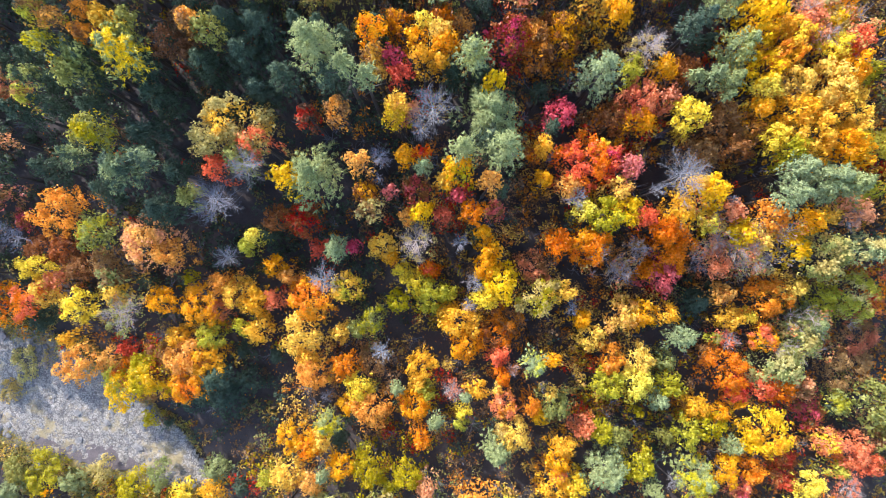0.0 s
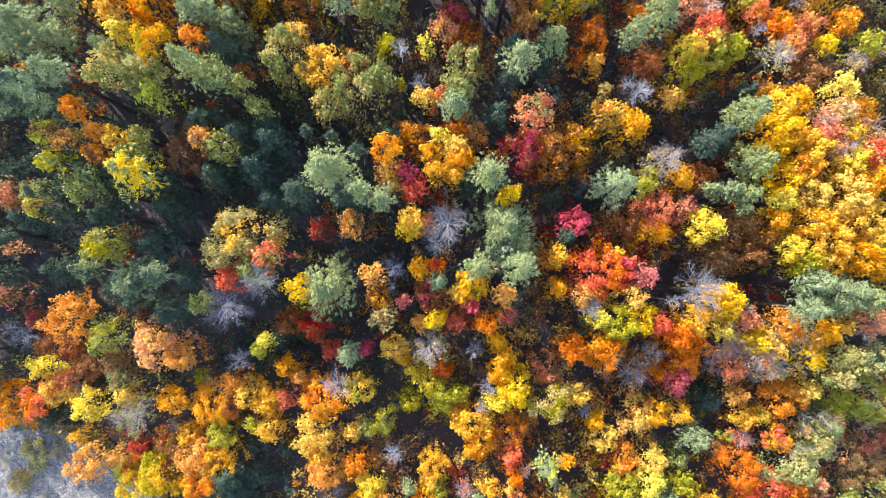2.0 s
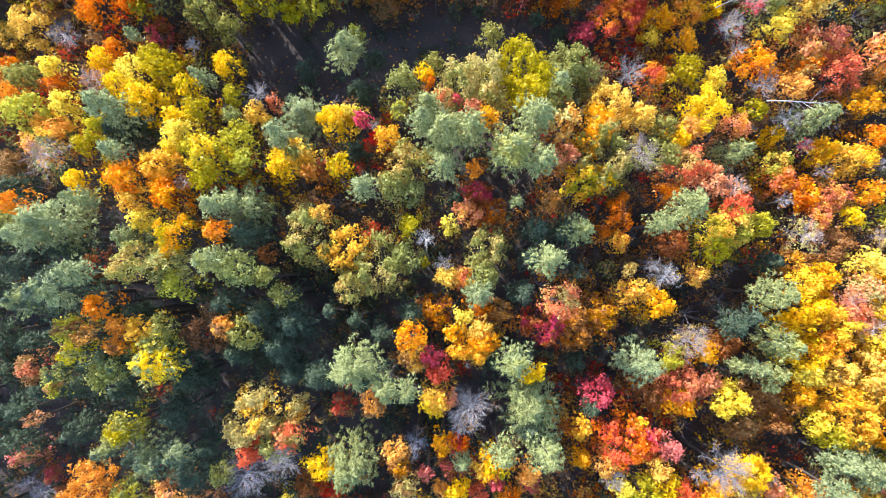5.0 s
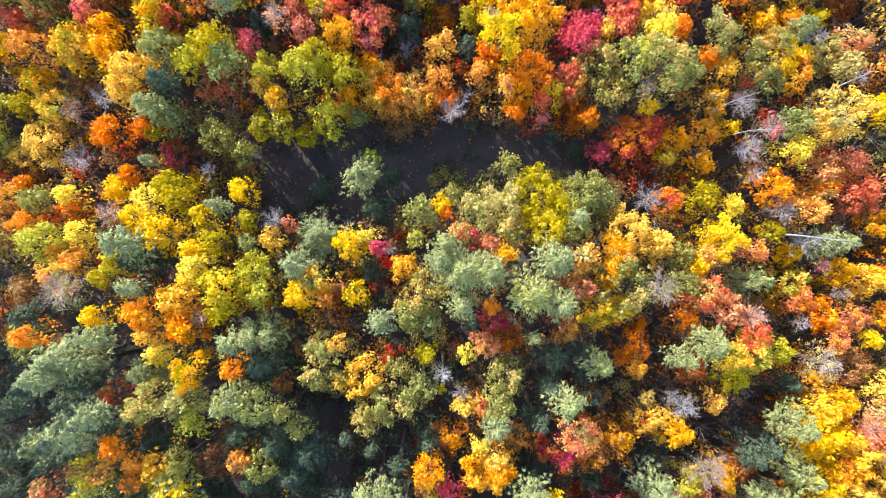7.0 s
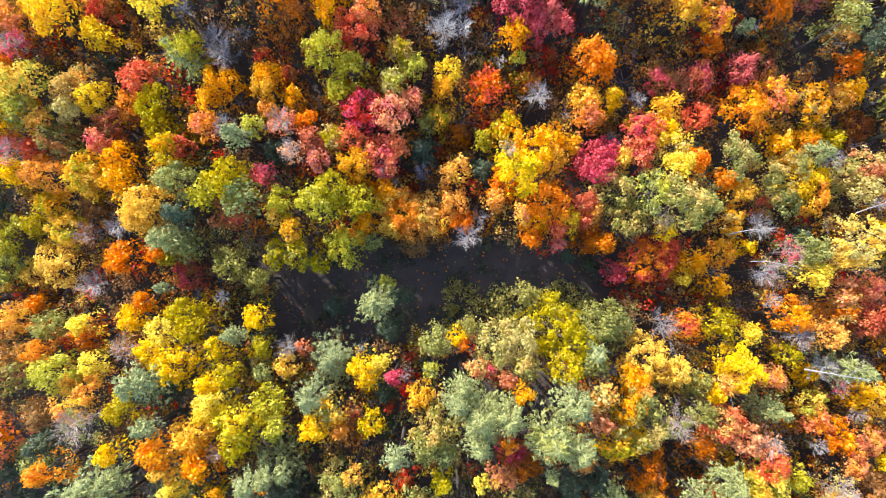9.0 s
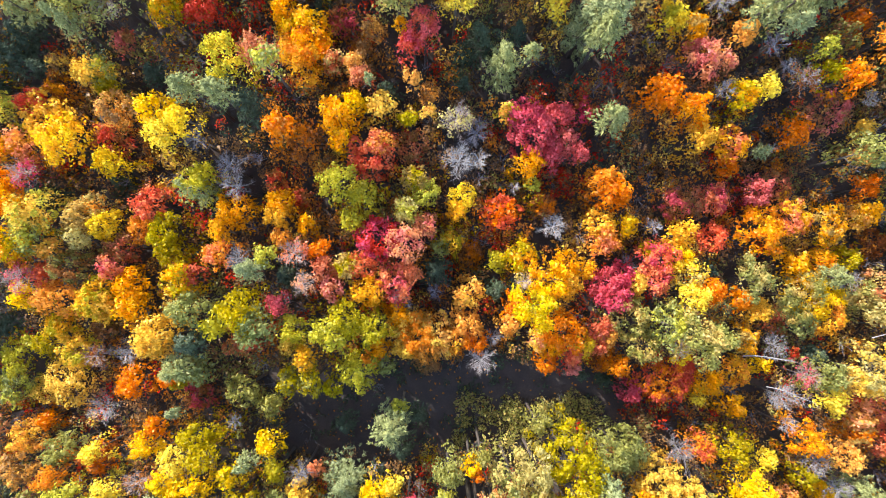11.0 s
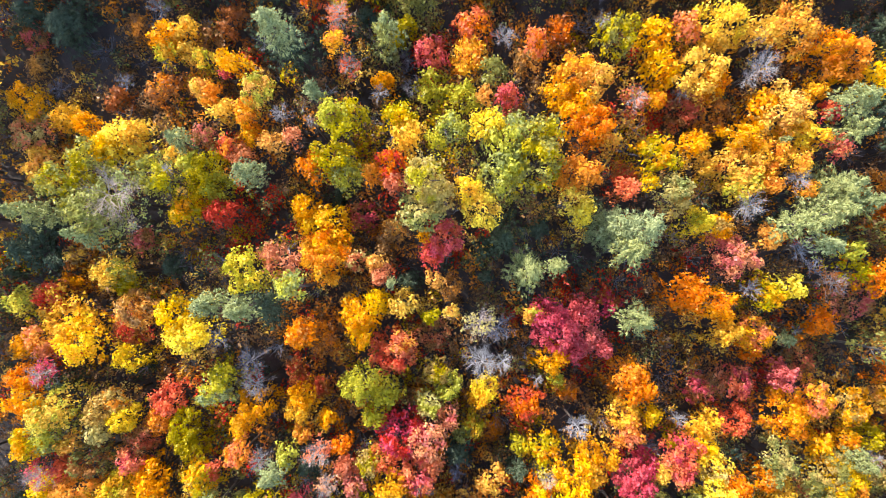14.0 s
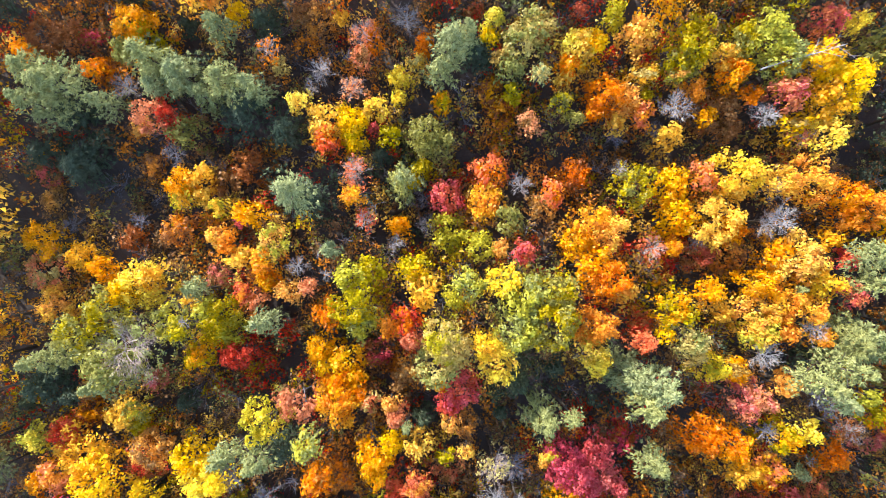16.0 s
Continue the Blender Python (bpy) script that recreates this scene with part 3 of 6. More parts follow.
birch("Y", -52.6, -5.7, 11.4, 2.46)
understorey_tree("B", -48.2, 0.3, 10.3, 2.79)
oak("VL", -47.9, 4.8, 15.5, 2.60)
oak("VB", -47.0, -1.3, 12.0, 1.56)
aspen("G", -46.4, -3.7, 11.4, 1.57)
maple("SO", -41.4, 3.3, 14.3, 3.95)
aspen("G", -40.4, -4.8, 11.1, 1.98)
maple("O", -38.5, 2.0, 13.9, 2.28)
oak("L", -36.7, -1.3, 8.6, 0.81)
aspen("G", -35.4, -5.2, 11.2, 3.18)
maple("O", -31.8, -2.0, 10.5, 1.99)
bare_tree("d", -30.1, 1.6, 11.4, 2.03)
aspen("G", -29.4, -3.5, 11.5, 2.36)
oak("L", -27.5, 3.3, 12.3, 1.38)
aspen("G", -27.3, -4.7, 11.2, 2.06)
birch("Y", -26.2, 4.7, 13.2, 1.37)
pine("p", -25.2, 4.8, 9.6, 1.75)
maple("S", -24.3, -4.3, 10.2, 1.60)
aspen("G", -24.0, 0.4, 10.9, 1.57)
maple("O", -22.6, -1.1, 10.3, 1.59)
aspen("GO", -19.4, -4.3, 11.7, 3.32)
red_maple("R", -17.6, 2.8, 10.9, 1.17)
bare_tree("d", -16.4, -1.4, 14.0, 2.60)
pine("q", -14.7, 2.8, 14.9, 1.96)
aspen("GL", -13.6, -2.6, 12.3, 2.11)
red_maple("C", -12.9, 2.9, 11.0, 1.17)
aspen("G", -8.5, 3.3, 12.2, 1.93)
aspen("G", -7.4, 1.8, 9.6, 1.19)
oak("L", -6.8, -4.6, 9.8, 1.61)
birch("Y", -5.8, -0.2, 9.7, 1.44)
bare_tree("dK", -3.8, 4.0, 13.8, 3.19)
birch("Y", -3.5, -1.7, 11.4, 2.20)
oak("L", -1.9, -3.5, 12.1, 2.59)
maple("OS", -1.8, -0.0, 10.4, 1.42)
oak("L", 0.4, -3.3, 10.8, 1.58)
bare_tree("d", 2.2, 3.7, 13.8, 1.59)
bare_tree("d", 3.6, -4.9, 10.6, 1.59)
bare_tree("d", 4.3, -1.7, 12.1, 1.71)
pine("p", 4.6, 5.0, 11.2, 1.17)
aspen("G", 5.4, 5.2, 15.9, 1.17)
birch("Y", 5.8, -3.9, 13.7, 2.07)
aspen("G", 6.0, 0.7, 15.1, 1.87)
aspen("G", 6.1, 2.9, 15.4, 1.48)
birch("Y", 7.8, -1.6, 16.3, 2.98)
understorey_tree("BS", 12.7, 0.3, 12.8, 2.47)
oak("KL", 13.2, -3.8, 16.0, 2.85)
maple("O", 15.7, 3.7, 16.6, 2.20)
aspen("G", 16.6, -3.1, 13.1, 1.54)
bare_tree("dw", 18.1, -5.4, 10.4, 1.20)
aspen("G", 19.0, 4.5, 14.6, 1.49)
maple("O", 20.4, 3.0, 15.7, 2.60)
bare_tree("dB", 24.8, 0.1, 11.2, 2.36)
bare_tree("dB", 26.8, 3.2, 11.6, 2.18)
maple("O", 29.1, 0.1, 9.7, 1.60)
maple("O", 29.7, 6.0, 15.9, 2.21)
red_maple("C", 31.0, -0.7, 11.4, 2.20)
maple("O", 31.9, 3.9, 13.6, 2.66)
maple("O", 32.3, 1.7, 11.8, 2.34)
aspen("G", 32.4, -5.9, 10.5, 2.00)
bare_tree("d", 36.1, 0.9, 9.9, 1.59)
bare_tree("dS", 37.1, 4.0, 12.7, 1.91)
pine("p", 37.7, -4.4, 7.4, 2.93)
maple("S", 37.9, 1.7, 13.3, 2.30)
maple("O", 39.9, -3.0, 11.1, 2.05)
birch("Y", 40.0, 5.3, 16.0, 2.20)
bare_tree("dS", 40.4, 3.2, 14.3, 2.87)
pine("p", 40.7, -2.3, 5.9, 1.68)
aspen("G", 42.5, 4.7, 15.4, 1.85)
bare_tree("dK", 42.6, 1.7, 13.2, 2.69)
maple("O", 46.2, -3.7, 12.0, 3.79)
birch("Y", 47.1, 3.2, 16.9, 1.97)
aspen("G", 49.3, -2.1, 12.7, 2.33)
oak("VK", 50.5, 2.4, 20.2, 3.53)
oak("L", 54.4, -3.6, 12.1, 2.35)
pine("qK", 55.2, 3.2, 20.2, 2.85)
oak("LK", 57.7, -3.5, 13.6, 3.09)
understorey_tree("BC", -63.6, 10.3, 10.5, 2.18)
pine("p", -63.3, 10.4, 7.4, 0.96)
understorey_tree("BC", -61.0, 6.6, 7.7, 1.61)
maple("SB", -58.6, 16.5, 14.2, 0.88)
pine("p", -55.1, 13.9, 12.3, 2.44)
maple("O", -52.2, 7.8, 16.5, 3.06)
pine("p", -46.8, 10.9, 13.1, 2.28)
# pq: pale patches painted as sunlit tufts, dark ones as shaded needles
pine("pq", -46.3, 14.1, 21.1, 1.70)
pine("p", -45.6, 9.5, 9.6, 0.94)
oak("VL", -43.9, 17.1, 22.0, 2.1)
oak("VL", -43.4, 16.5, 19.3, 1.4)
pine("pq", -41.1, 12.7, 20.7, 3.12)
pine("p", -39.6, 17.6, 16.4, 2.89)
pine("p", -39.4, 8.1, 12.3, 3.50)
pine("pq", -37.8, 13.6, 20.6, 1.71)
pine("p", -36.2, 12.9, 14.6, 2.23)
oak("V", -34.2, 9.5, 15.3, 1.46)
bare_tree("dv", -31.0, 9.3, 14.8, 3.72)
oak("K", -29.9, 16.4, 19.8, 2.40)
maple("S", -29.6, 13.3, 18.1, 1.69)
oak("V", -26.1, 14.5, 19.2, 2.07)
bare_tree("d", -24.8, 12.9, 19.5, 3.13)
maple("SK", -23.7, 16.0, 20.0, 2.2)
understorey_tree("B", -23.0, 6.9, 12.4, 1.91)
birch("Y", -20.3, 11.5, 19.2, 1.74)
understorey_tree("BR", -20.0, 6.8, 13.8, 2.41)
pine("q", -16.7, 12.2, 21.8, 4.00)
maple("O", -10.9, 13.6, 19.1, 1.52)
understorey_tree("BG", -10.8, 10.5, 14.5, 1.63)
oak("KB", -9.9, 8.1, 16.5, 1.59)
bare_tree("dv", -8.8, 12.1, 13.3, 1.04)
bare_tree("dv", -8.4, 14.6, 15.8, 1.95)
red_maple("C", -7.0, 10.3, 15.9, 0.87)
aspen("G", -5.0, 14.6, 18.3, 1.47)
maple("O", -4.9, 7.3, 13.7, 0.90)
understorey_tree("BC", -3.8, 10.6, 14.4, 1.85)
bare_tree("d", -3.0, 17.7, 17.8, 1.82)
maple("OR", -2.8, 14.8, 17.4, 1.06)
birch("Y", -2.8, 7.8, 16.2, 1.53)
pine("q", -2.5, 13.0, 20.4, 1.37)
aspen("G", -0.1, 11.2, 17.8, 1.06)
red_maple("R", -0.1, 7.2, 15.7, 1.10)
red_maple("C", 1.7, 9.5, 17.6, 1.07)
aspen("GL", 1.9, 12.4, 21.2, 2.17)
pine("q", 2.2, 14.7, 23.7, 2.11)
maple("O", 3.5, 7.7, 18.6, 1.84)
maple("O", 5.8, 11.3, 19.7, 1.52)
pine("p", 5.8, 16.8, 18.6, 2.82)
understorey_tree("BC", 7.0, 8.1, 14.0, 1.49)
pine("q", 7.3, 14.9, 25.1, 2.93)
pine("p", 7.7, 10.7, 14.1, 1.34)
understorey_tree("BO", 11.8, 15.7, 12.4, 1.35)
aspen("G", 12.8, 16.1, 15.8, 1.44)
aspen("G", 13.3, 12.0, 15.5, 1.31)
bare_tree("dv", 14.5, 15.4, 10.0, 0.92)
maple("O", 16.2, 11.2, 16.0, 1.81)
bare_tree("d", 17.3, 9.6, 15.2, 1.91)
maple("OS", 18.0, 14.2, 17.6, 3.56)
birch("Y", 18.8, 8.0, 15.2, 1.47)
birch("Y", 21.1, 16.5, 13.8, 0.88)
oak("L", 21.2, 7.6, 17.3, 2.52)
maple("SC", 21.8, 15.1, 15.9, 1.80)
aspen("GO", 23.3, 10.9, 16.6, 1.80)
birch("Y", 24.4, 8.0, 16.4, 1.82)
red_maple("C", 24.6, 13.7, 16.2, 1.44)
maple("S", 26.6, 7.4, 16.0, 1.61)
bare_tree("d", 27.7, 10.6, 15.9, 1.31)
bare_tree("d", 30.0, 12.2, 20.2, 3.46)
aspen("G", 31.1, 8.4, 17.4, 1.79)
aspen("G", 33.0, 11.5, 17.2, 1.42)
understorey_tree("B", 34.7, 16.2, 14.5, 2.19)
birch("Y", 34.9, 10.7, 19.1, 2.66)
birch("Y", 35.5, 7.1, 15.9, 1.83)
bare_tree("d", 38.0, 9.4, 14.4, 1.11)
maple("S", 38.3, 8.2, 16.0, 1.60)
understorey_tree("B", 38.8, 16.9, 14.9, 2.55)
birch("Y", 42.9, 17.7, 17.7, 1.75)
maple("O", 43.4, 7.4, 17.4, 1.87)
pine("q", 43.7, 9.8, 21.6, 2.40)
oak("L", 44.7, 16.1, 18.6, 2.08)
pine("q", 44.7, 13.2, 21.0, 2.05)
aspen("G", 47.2, 6.7, 18.4, 2.13)
pine("q", 48.9, 11.9, 20.4, 4.23)
aspen("G", 50.5, 7.7, 16.3, 1.09)
pine("q", 50.8, 11.1, 21.9, 2.59)
aspen("G", 52.1, 16.1, 19.6, 2.89)
bare_tree("d", 52.6, 7.2, 16.7, 1.81)
maple("S", 53.5, 8.1, 18.4, 2.13)
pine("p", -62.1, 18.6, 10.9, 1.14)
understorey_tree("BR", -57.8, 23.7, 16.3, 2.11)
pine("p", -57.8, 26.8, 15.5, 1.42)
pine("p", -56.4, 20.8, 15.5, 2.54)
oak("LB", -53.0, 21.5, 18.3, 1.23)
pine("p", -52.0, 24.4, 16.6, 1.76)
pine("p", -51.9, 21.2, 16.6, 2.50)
# Vp, here and further down: dark patches in the leaf colour imitate shade
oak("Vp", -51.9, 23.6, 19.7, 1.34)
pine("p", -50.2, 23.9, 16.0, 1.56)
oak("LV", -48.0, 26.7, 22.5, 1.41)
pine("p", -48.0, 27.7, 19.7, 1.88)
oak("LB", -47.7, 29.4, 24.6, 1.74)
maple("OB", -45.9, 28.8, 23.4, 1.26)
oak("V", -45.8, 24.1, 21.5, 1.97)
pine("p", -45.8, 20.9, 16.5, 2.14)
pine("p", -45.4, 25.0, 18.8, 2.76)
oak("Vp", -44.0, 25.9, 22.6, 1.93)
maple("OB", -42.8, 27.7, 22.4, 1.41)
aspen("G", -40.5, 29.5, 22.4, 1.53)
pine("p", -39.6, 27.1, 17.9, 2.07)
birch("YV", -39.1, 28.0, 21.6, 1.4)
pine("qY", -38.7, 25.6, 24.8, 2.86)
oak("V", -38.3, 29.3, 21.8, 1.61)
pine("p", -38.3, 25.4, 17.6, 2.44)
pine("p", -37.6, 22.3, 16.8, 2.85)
# D darkens these by colour, since their tops reach the sun
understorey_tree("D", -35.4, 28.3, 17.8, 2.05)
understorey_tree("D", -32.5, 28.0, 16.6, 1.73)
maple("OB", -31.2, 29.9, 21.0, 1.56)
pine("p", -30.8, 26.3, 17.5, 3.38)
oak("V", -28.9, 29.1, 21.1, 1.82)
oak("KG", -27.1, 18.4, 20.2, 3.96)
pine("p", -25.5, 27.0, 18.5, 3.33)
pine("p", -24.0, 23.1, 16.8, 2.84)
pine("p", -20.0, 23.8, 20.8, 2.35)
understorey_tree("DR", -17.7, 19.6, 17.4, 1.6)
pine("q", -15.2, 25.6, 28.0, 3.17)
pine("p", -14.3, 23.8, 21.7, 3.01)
understorey_tree("BO", -13.5, 19.9, 19.1, 1.71)
pine("p", -12.6, 28.8, 19.6, 1.34)
pine("q", -11.6, 23.2, 26.6, 1.60)
pine("q", -9.3, 22.5, 24.6, 1.65)
understorey_tree("BG", -9.0, 26.5, 18.8, 1.49)
aspen("GO", -9.0, 28.6, 22.7, 1.79)
understorey_tree("BG", -8.6, 24.8, 18.0, 1.37)
red_maple("C", -6.6, 26.2, 19.5, 1.00)
birch("Y", -6.2, 19.6, 18.6, 1.51)
aspen("G", -5.8, 20.7, 19.7, 2.03)
red_maple("R", -5.6, 24.2, 19.3, 1.48)
maple("S", -4.5, 20.1, 17.9, 1.39)
aspen("G", -3.6, 28.9, 18.1, 1.08)
aspen("G", -2.9, 26.6, 18.5, 1.35)
bare_tree("d", -1.5, 19.9, 20.0, 3.26)
aspen("G", -0.7, 29.5, 19.2, 1.67)
aspen("G", -0.4, 26.2, 18.2, 1.36)
aspen("G", -0.1, 28.0, 19.5, 1.87)
pine("p", 0.9, 25.3, 15.4, 2.15)
pine("qV", 3.4, 25.9, 22.8, 2.47)
pine("p", 4.8, 25.4, 16.0, 2.49)
pine("q", 5.7, 20.1, 20.3, 4.74)
birch("Y", 6.3, 23.8, 18.4, 1.50)
understorey_tree("BC", 8.0, 29.8, 17.4, 2.61)
understorey_tree("BO", 12.2, 28.4, 14.7, 2.13)
pine("p", 12.9, 24.3, 11.2, 1.50)
pine("p", 14.1, 18.9, 15.9, 1.43)
red_maple("C", 15.1, 20.6, 15.8, 1.85)
pine("q", 19.7, 25.1, 20.5, 3.05)
understorey_tree("B", 23.0, 20.6, 13.4, 2.35)
oak("L", 23.8, 25.7, 16.7, 1.74)
maple("SR", 24.9, 22.0, 17.7, 3.07)
bare_tree("dK", 25.0, 28.1, 17.6, 3.10)
aspen("G", 25.5, 19.8, 16.8, 2.11)
aspen("G", 28.2, 26.5, 15.7, 1.55)
red_maple("R", 28.8, 22.5, 15.4, 1.42)
birch("Y", 31.4, 20.2, 18.2, 2.63)
pine("q", 31.6, 24.9, 16.8, 1.05)
understorey_tree("B", 32.1, 27.0, 13.0, 2.18)
pine("q", 33.7, 24.8, 18.8, 1.92)
pine("q", 35.7, 22.3, 17.3, 1.05)
pine("q", 36.0, 24.1, 18.6, 1.72)
pine("qV", 36.5, 28.0, 20.3, 2.69)
understorey_tree("B", 37.1, 20.5, 14.8, 2.90)
understorey_tree("BO", 40.4, 19.1, 14.3, 2.19)
aspen("G", 41.0, 21.0, 16.5, 1.41)
birch("Y", 41.3, 23.9, 16.8, 1.74)
birch("Y", 41.5, 26.4, 17.3, 2.07)
maple("OG", 43.3, 27.6, 17.9, 2.39)
aspen("G", 44.8, 24.3, 18.1, 2.41)
aspen("G", 45.3, 20.8, 19.2, 2.74)
aspen("G", 47.5, 18.1, 19.7, 3.43)
bare_tree("dS", 48.1, 29.9, 16.0, 2.09)
aspen("G", 49.2, 24.5, 18.3, 4.15)
birch("Y", 49.4, 28.5, 17.7, 2.40)
aspen("G", 51.6, 20.9, 19.1, 3.09)
aspen("G", 51.9, 25.7, 18.3, 3.09)
maple("S", 52.4, 29.9, 17.0, 2.06)
pine("q", -51.2, 40.2, 25.5, 2.29)
# pq again: lit and shaded needles are set by colour
pine("pq", -50.7, 33.0, 27.0, 2.41)
pine("p", -50.5, 38.5, 19.2, 2.32)
pine("q", -50.1, 41.8, 23.9, 3.89)
pine("pq", -47.9, 34.3, 27.1, 3.77)
understorey_tree("BR", -46.8, 36.7, 19.3, 1.71)
pine("q", -45.7, 36.1, 26.2, 1.93)
pine("p", -44.5, 30.8, 19.3, 1.34)
maple("O", -43.9, 32.3, 24.2, 1.55)
maple("O", -42.2, 30.1, 22.5, 1.15)
pine("p", -42.1, 31.1, 19.6, 1.87)
pine("q", -42.1, 40.1, 20.7, 3.13)
oak("VK", -40.4, 37.3, 24.8, 2.93)
oak("VK", -37.2, 36.9, 23.6, 2.48)
aspen("GL", -36.5, 40.3, 22.8, 2.36)
oak("L", -36.0, 34.7, 21.9, 1.59)
understorey_tree("D", -33.0, 31.1, 18.5, 2.02)
pine("p", -31.6, 32.4, 19.2, 2.35)
maple("O", -31.3, 40.9, 21.7, 1.25)
pine("qV", -31.0, 37.4, 26.2, 2.66)
oak("V", -28.9, 36.6, 23.6, 1.85)
pine("p", -28.8, 40.8, 20.1, 2.75)
pine("p", -27.5, 30.7, 18.7, 2.73)
understorey_tree("B", -26.7, 38.4, 16.9, 1.01)
oak("V", -26.0, 35.8, 20.9, 1.28)
pine("p", -24.6, 32.6, 17.2, 1.93)
oak("V", -24.4, 33.6, 20.1, 1.30)
pine("p", -23.3, 30.1, 19.5, 3.05)
oak("VK", -21.8, 40.3, 19.8, 3.12)
pine("p", -19.1, 31.4, 17.1, 1.03)
aspen("G", -17.3, 39.1, 19.1, 2.76)
oak("VK", -16.7, 34.5, 19.2, 1.65)
pine("p", -15.8, 30.4, 18.6, 1.01)
understorey_tree("BR", -13.9, 41.3, 12.8, 1.41)
oak("VK", -12.7, 36.9, 19.9, 3.54)
oak("V", -10.0, 38.1, 17.6, 1.87)
oak("L", -9.2, 41.9, 16.1, 1.35)
pine("p", -8.9, 30.9, 17.0, 2.08)
oak("L", -7.5, 37.6, 14.5, 0.56)
bare_tree("dw", -7.3, 40.3, 18.9, 1.37)
understorey_tree("BG", -6.1, 31.5, 16.7, 2.41)
bare_tree("d", -5.1, 37.4, 15.5, 1.38)
aspen("G", -4.7, 35.8, 17.1, 1.49)
maple("OR", -2.7, 35.5, 17.0, 1.22)
birch("Y", -2.7, 31.0, 17.5, 1.02)
pine("q", -0.9, 34.0, 21.3, 1.82)
understorey_tree("BO", -0.6, 32.1, 16.0, 2.08)
oak("V", -0.3, 35.9, 20.5, 2.60)
oak("VK", 0.0, 39.1, 20.0, 2.92)
understorey_tree("BO", 2.2, 31.4, 16.1, 1.73)
pine("p", 4.7, 33.9, 18.4, 2.03)
pine("p", 5.9, 38.2, 17.8, 2.01)
pine("p", 6.2, 41.6, 17.9, 1.87)
pine("q", 6.4, 37.9, 26.1, 2.17)
maple("SK", 8.4, 33.2, 22.4, 1.90)
pine("p", 10.1, 41.3, 17.1, 2.37)
pine("q", 10.9, 41.4, 21.6, 1.91)
understorey_tree("BO", 11.6, 30.6, 15.8, 2.09)
understorey_tree("BG", 15.4, 31.4, 15.8, 2.79)
maple("OG", 16.5, 40.6, 15.3, 1.37)
aspen("GO", 17.6, 34.0, 17.4, 1.56)
oak("K", 17.9, 36.9, 15.5, 0.82)
aspen("G", 19.5, 34.4, 16.1, 1.03)
bare_tree("d", 20.4, 37.3, 16.4, 1.36)
bare_tree("dw", 21.6, 36.1, 17.3, 1.89)
aspen("G", 21.6, 32.7, 17.9, 2.03)
understorey_tree("B", 23.2, 40.3, 15.7, 1.91)
maple("OG", 26.1, 36.2, 16.0, 1.37)
oak("LG", 28.4, 41.8, 17.4, 2.27)
oak("L", 28.4, 39.5, 16.4, 1.69)
pine("p", 30.1, 30.2, 19.4, 2.00)
pine("p", 32.0, 31.3, 19.4, 1.33)
pine("p", 34.8, 30.8, 12.1, 1.84)
pine("q", 35.2, 34.0, 20.4, 2.65)
pine("p", 37.4, 37.9, 12.4, 2.03)
birch("Y", 38.8, 30.0, 15.4, 1.26)
bare_tree("dK", 39.2, 41.4, 15.3, 2.33)
birch("YG", 40.2, 35.4, 16.9, 2.04)
understorey_tree("BG", 40.3, 37.4, 12.9, 2.14)
birch("Y", 40.6, 32.2, 18.4, 3.04)
aspen("G", 42.4, 36.1, 16.7, 2.04)
aspen("G", 42.9, 31.6, 16.3, 1.73)
aspen("GY", 44.3, 30.2, 18.0, 2.72)
understorey_tree("B", 45.4, 40.3, 12.5, 2.71)
bare_tree("dS", 45.4, 33.0, 15.6, 1.95)
maple("S", 46.3, 31.8, 16.9, 2.06)
maple("SK", 47.9, 34.6, 16.7, 2.05)
birch("YG", 48.3, 37.5, 15.9, 1.92)
oak("KY", 49.0, 32.0, 16.2, 1.73)
bare_tree("dK", 49.9, 41.0, 13.5, 1.68)
understorey_tree("B", -59.3, 49.6, 14.0, 2.07)
pine("p", -58.2, 46.2, 16.2, 2.74)
maple("O", -56.0, 44.0, 20.3, 1.59)
maple("OG", -52.9, 52.4, 18.1, 3.13)
bare_tree("dV", -51.9, 49.7, 18.6, 3.13)
birch("Y", -47.6, 46.8, 20.5, 1.39)
oak("L", -47.4, 51.0, 18.4, 1.62)
oak("L", -46.2, 53.1, 18.6, 1.61)
pine("q", -46.0, 44.4, 23.8, 1.59)
pine("p", -44.6, 53.2, 16.9, 3.02)
pine("q", -42.8, 49.9, 21.6, 1.56)
maple("OG", -42.1, 46.9, 21.1, 2.14)
pine("p", -42.0, 53.9, 15.1, 2.04)
aspen("G", -41.5, 44.7, 19.9, 1.60)
birch("Y", -40.5, 42.4, 19.4, 1.49)
maple("G", -38.3, 48.5, 21.2, 2.51)
maple("OG", -37.4, 45.5, 21.1, 2.21)
birch("Y", -37.3, 50.6, 18.4, 1.29)
birch("Y", -36.3, 52.6, 19.3, 1.91)
bare_tree("dB", -35.5, 46.6, 18.0, 1.31)
oak("LY", -33.5, 50.1, 20.5, 2.53)
oak("L", -33.1, 47.3, 19.4, 1.60)
pine("q", -31.0, 43.8, 23.3, 1.85)
oak("L", -29.7, 52.0, 18.0, 2.08)
pine("q", -29.4, 44.2, 21.2, 3.35)
oak("L", -29.1, 49.2, 18.1, 1.43)
pine("q", -24.9, 52.7, 18.8, 2.61)
birch("Y", -24.5, 49.1, 18.3, 1.69)
aspen("GV", -22.5, 50.6, 16.7, 1.86)
maple("O", -21.7, 48.5, 15.6, 1.01)
understorey_tree("BR", -21.0, 49.7, 11.8, 1.41)
aspen("GO", -20.2, 43.2, 17.0, 1.13)
oak("LY", -18.0, 49.2, 15.8, 1.55)
pine("p", -16.7, 51.9, 10.3, 1.88)
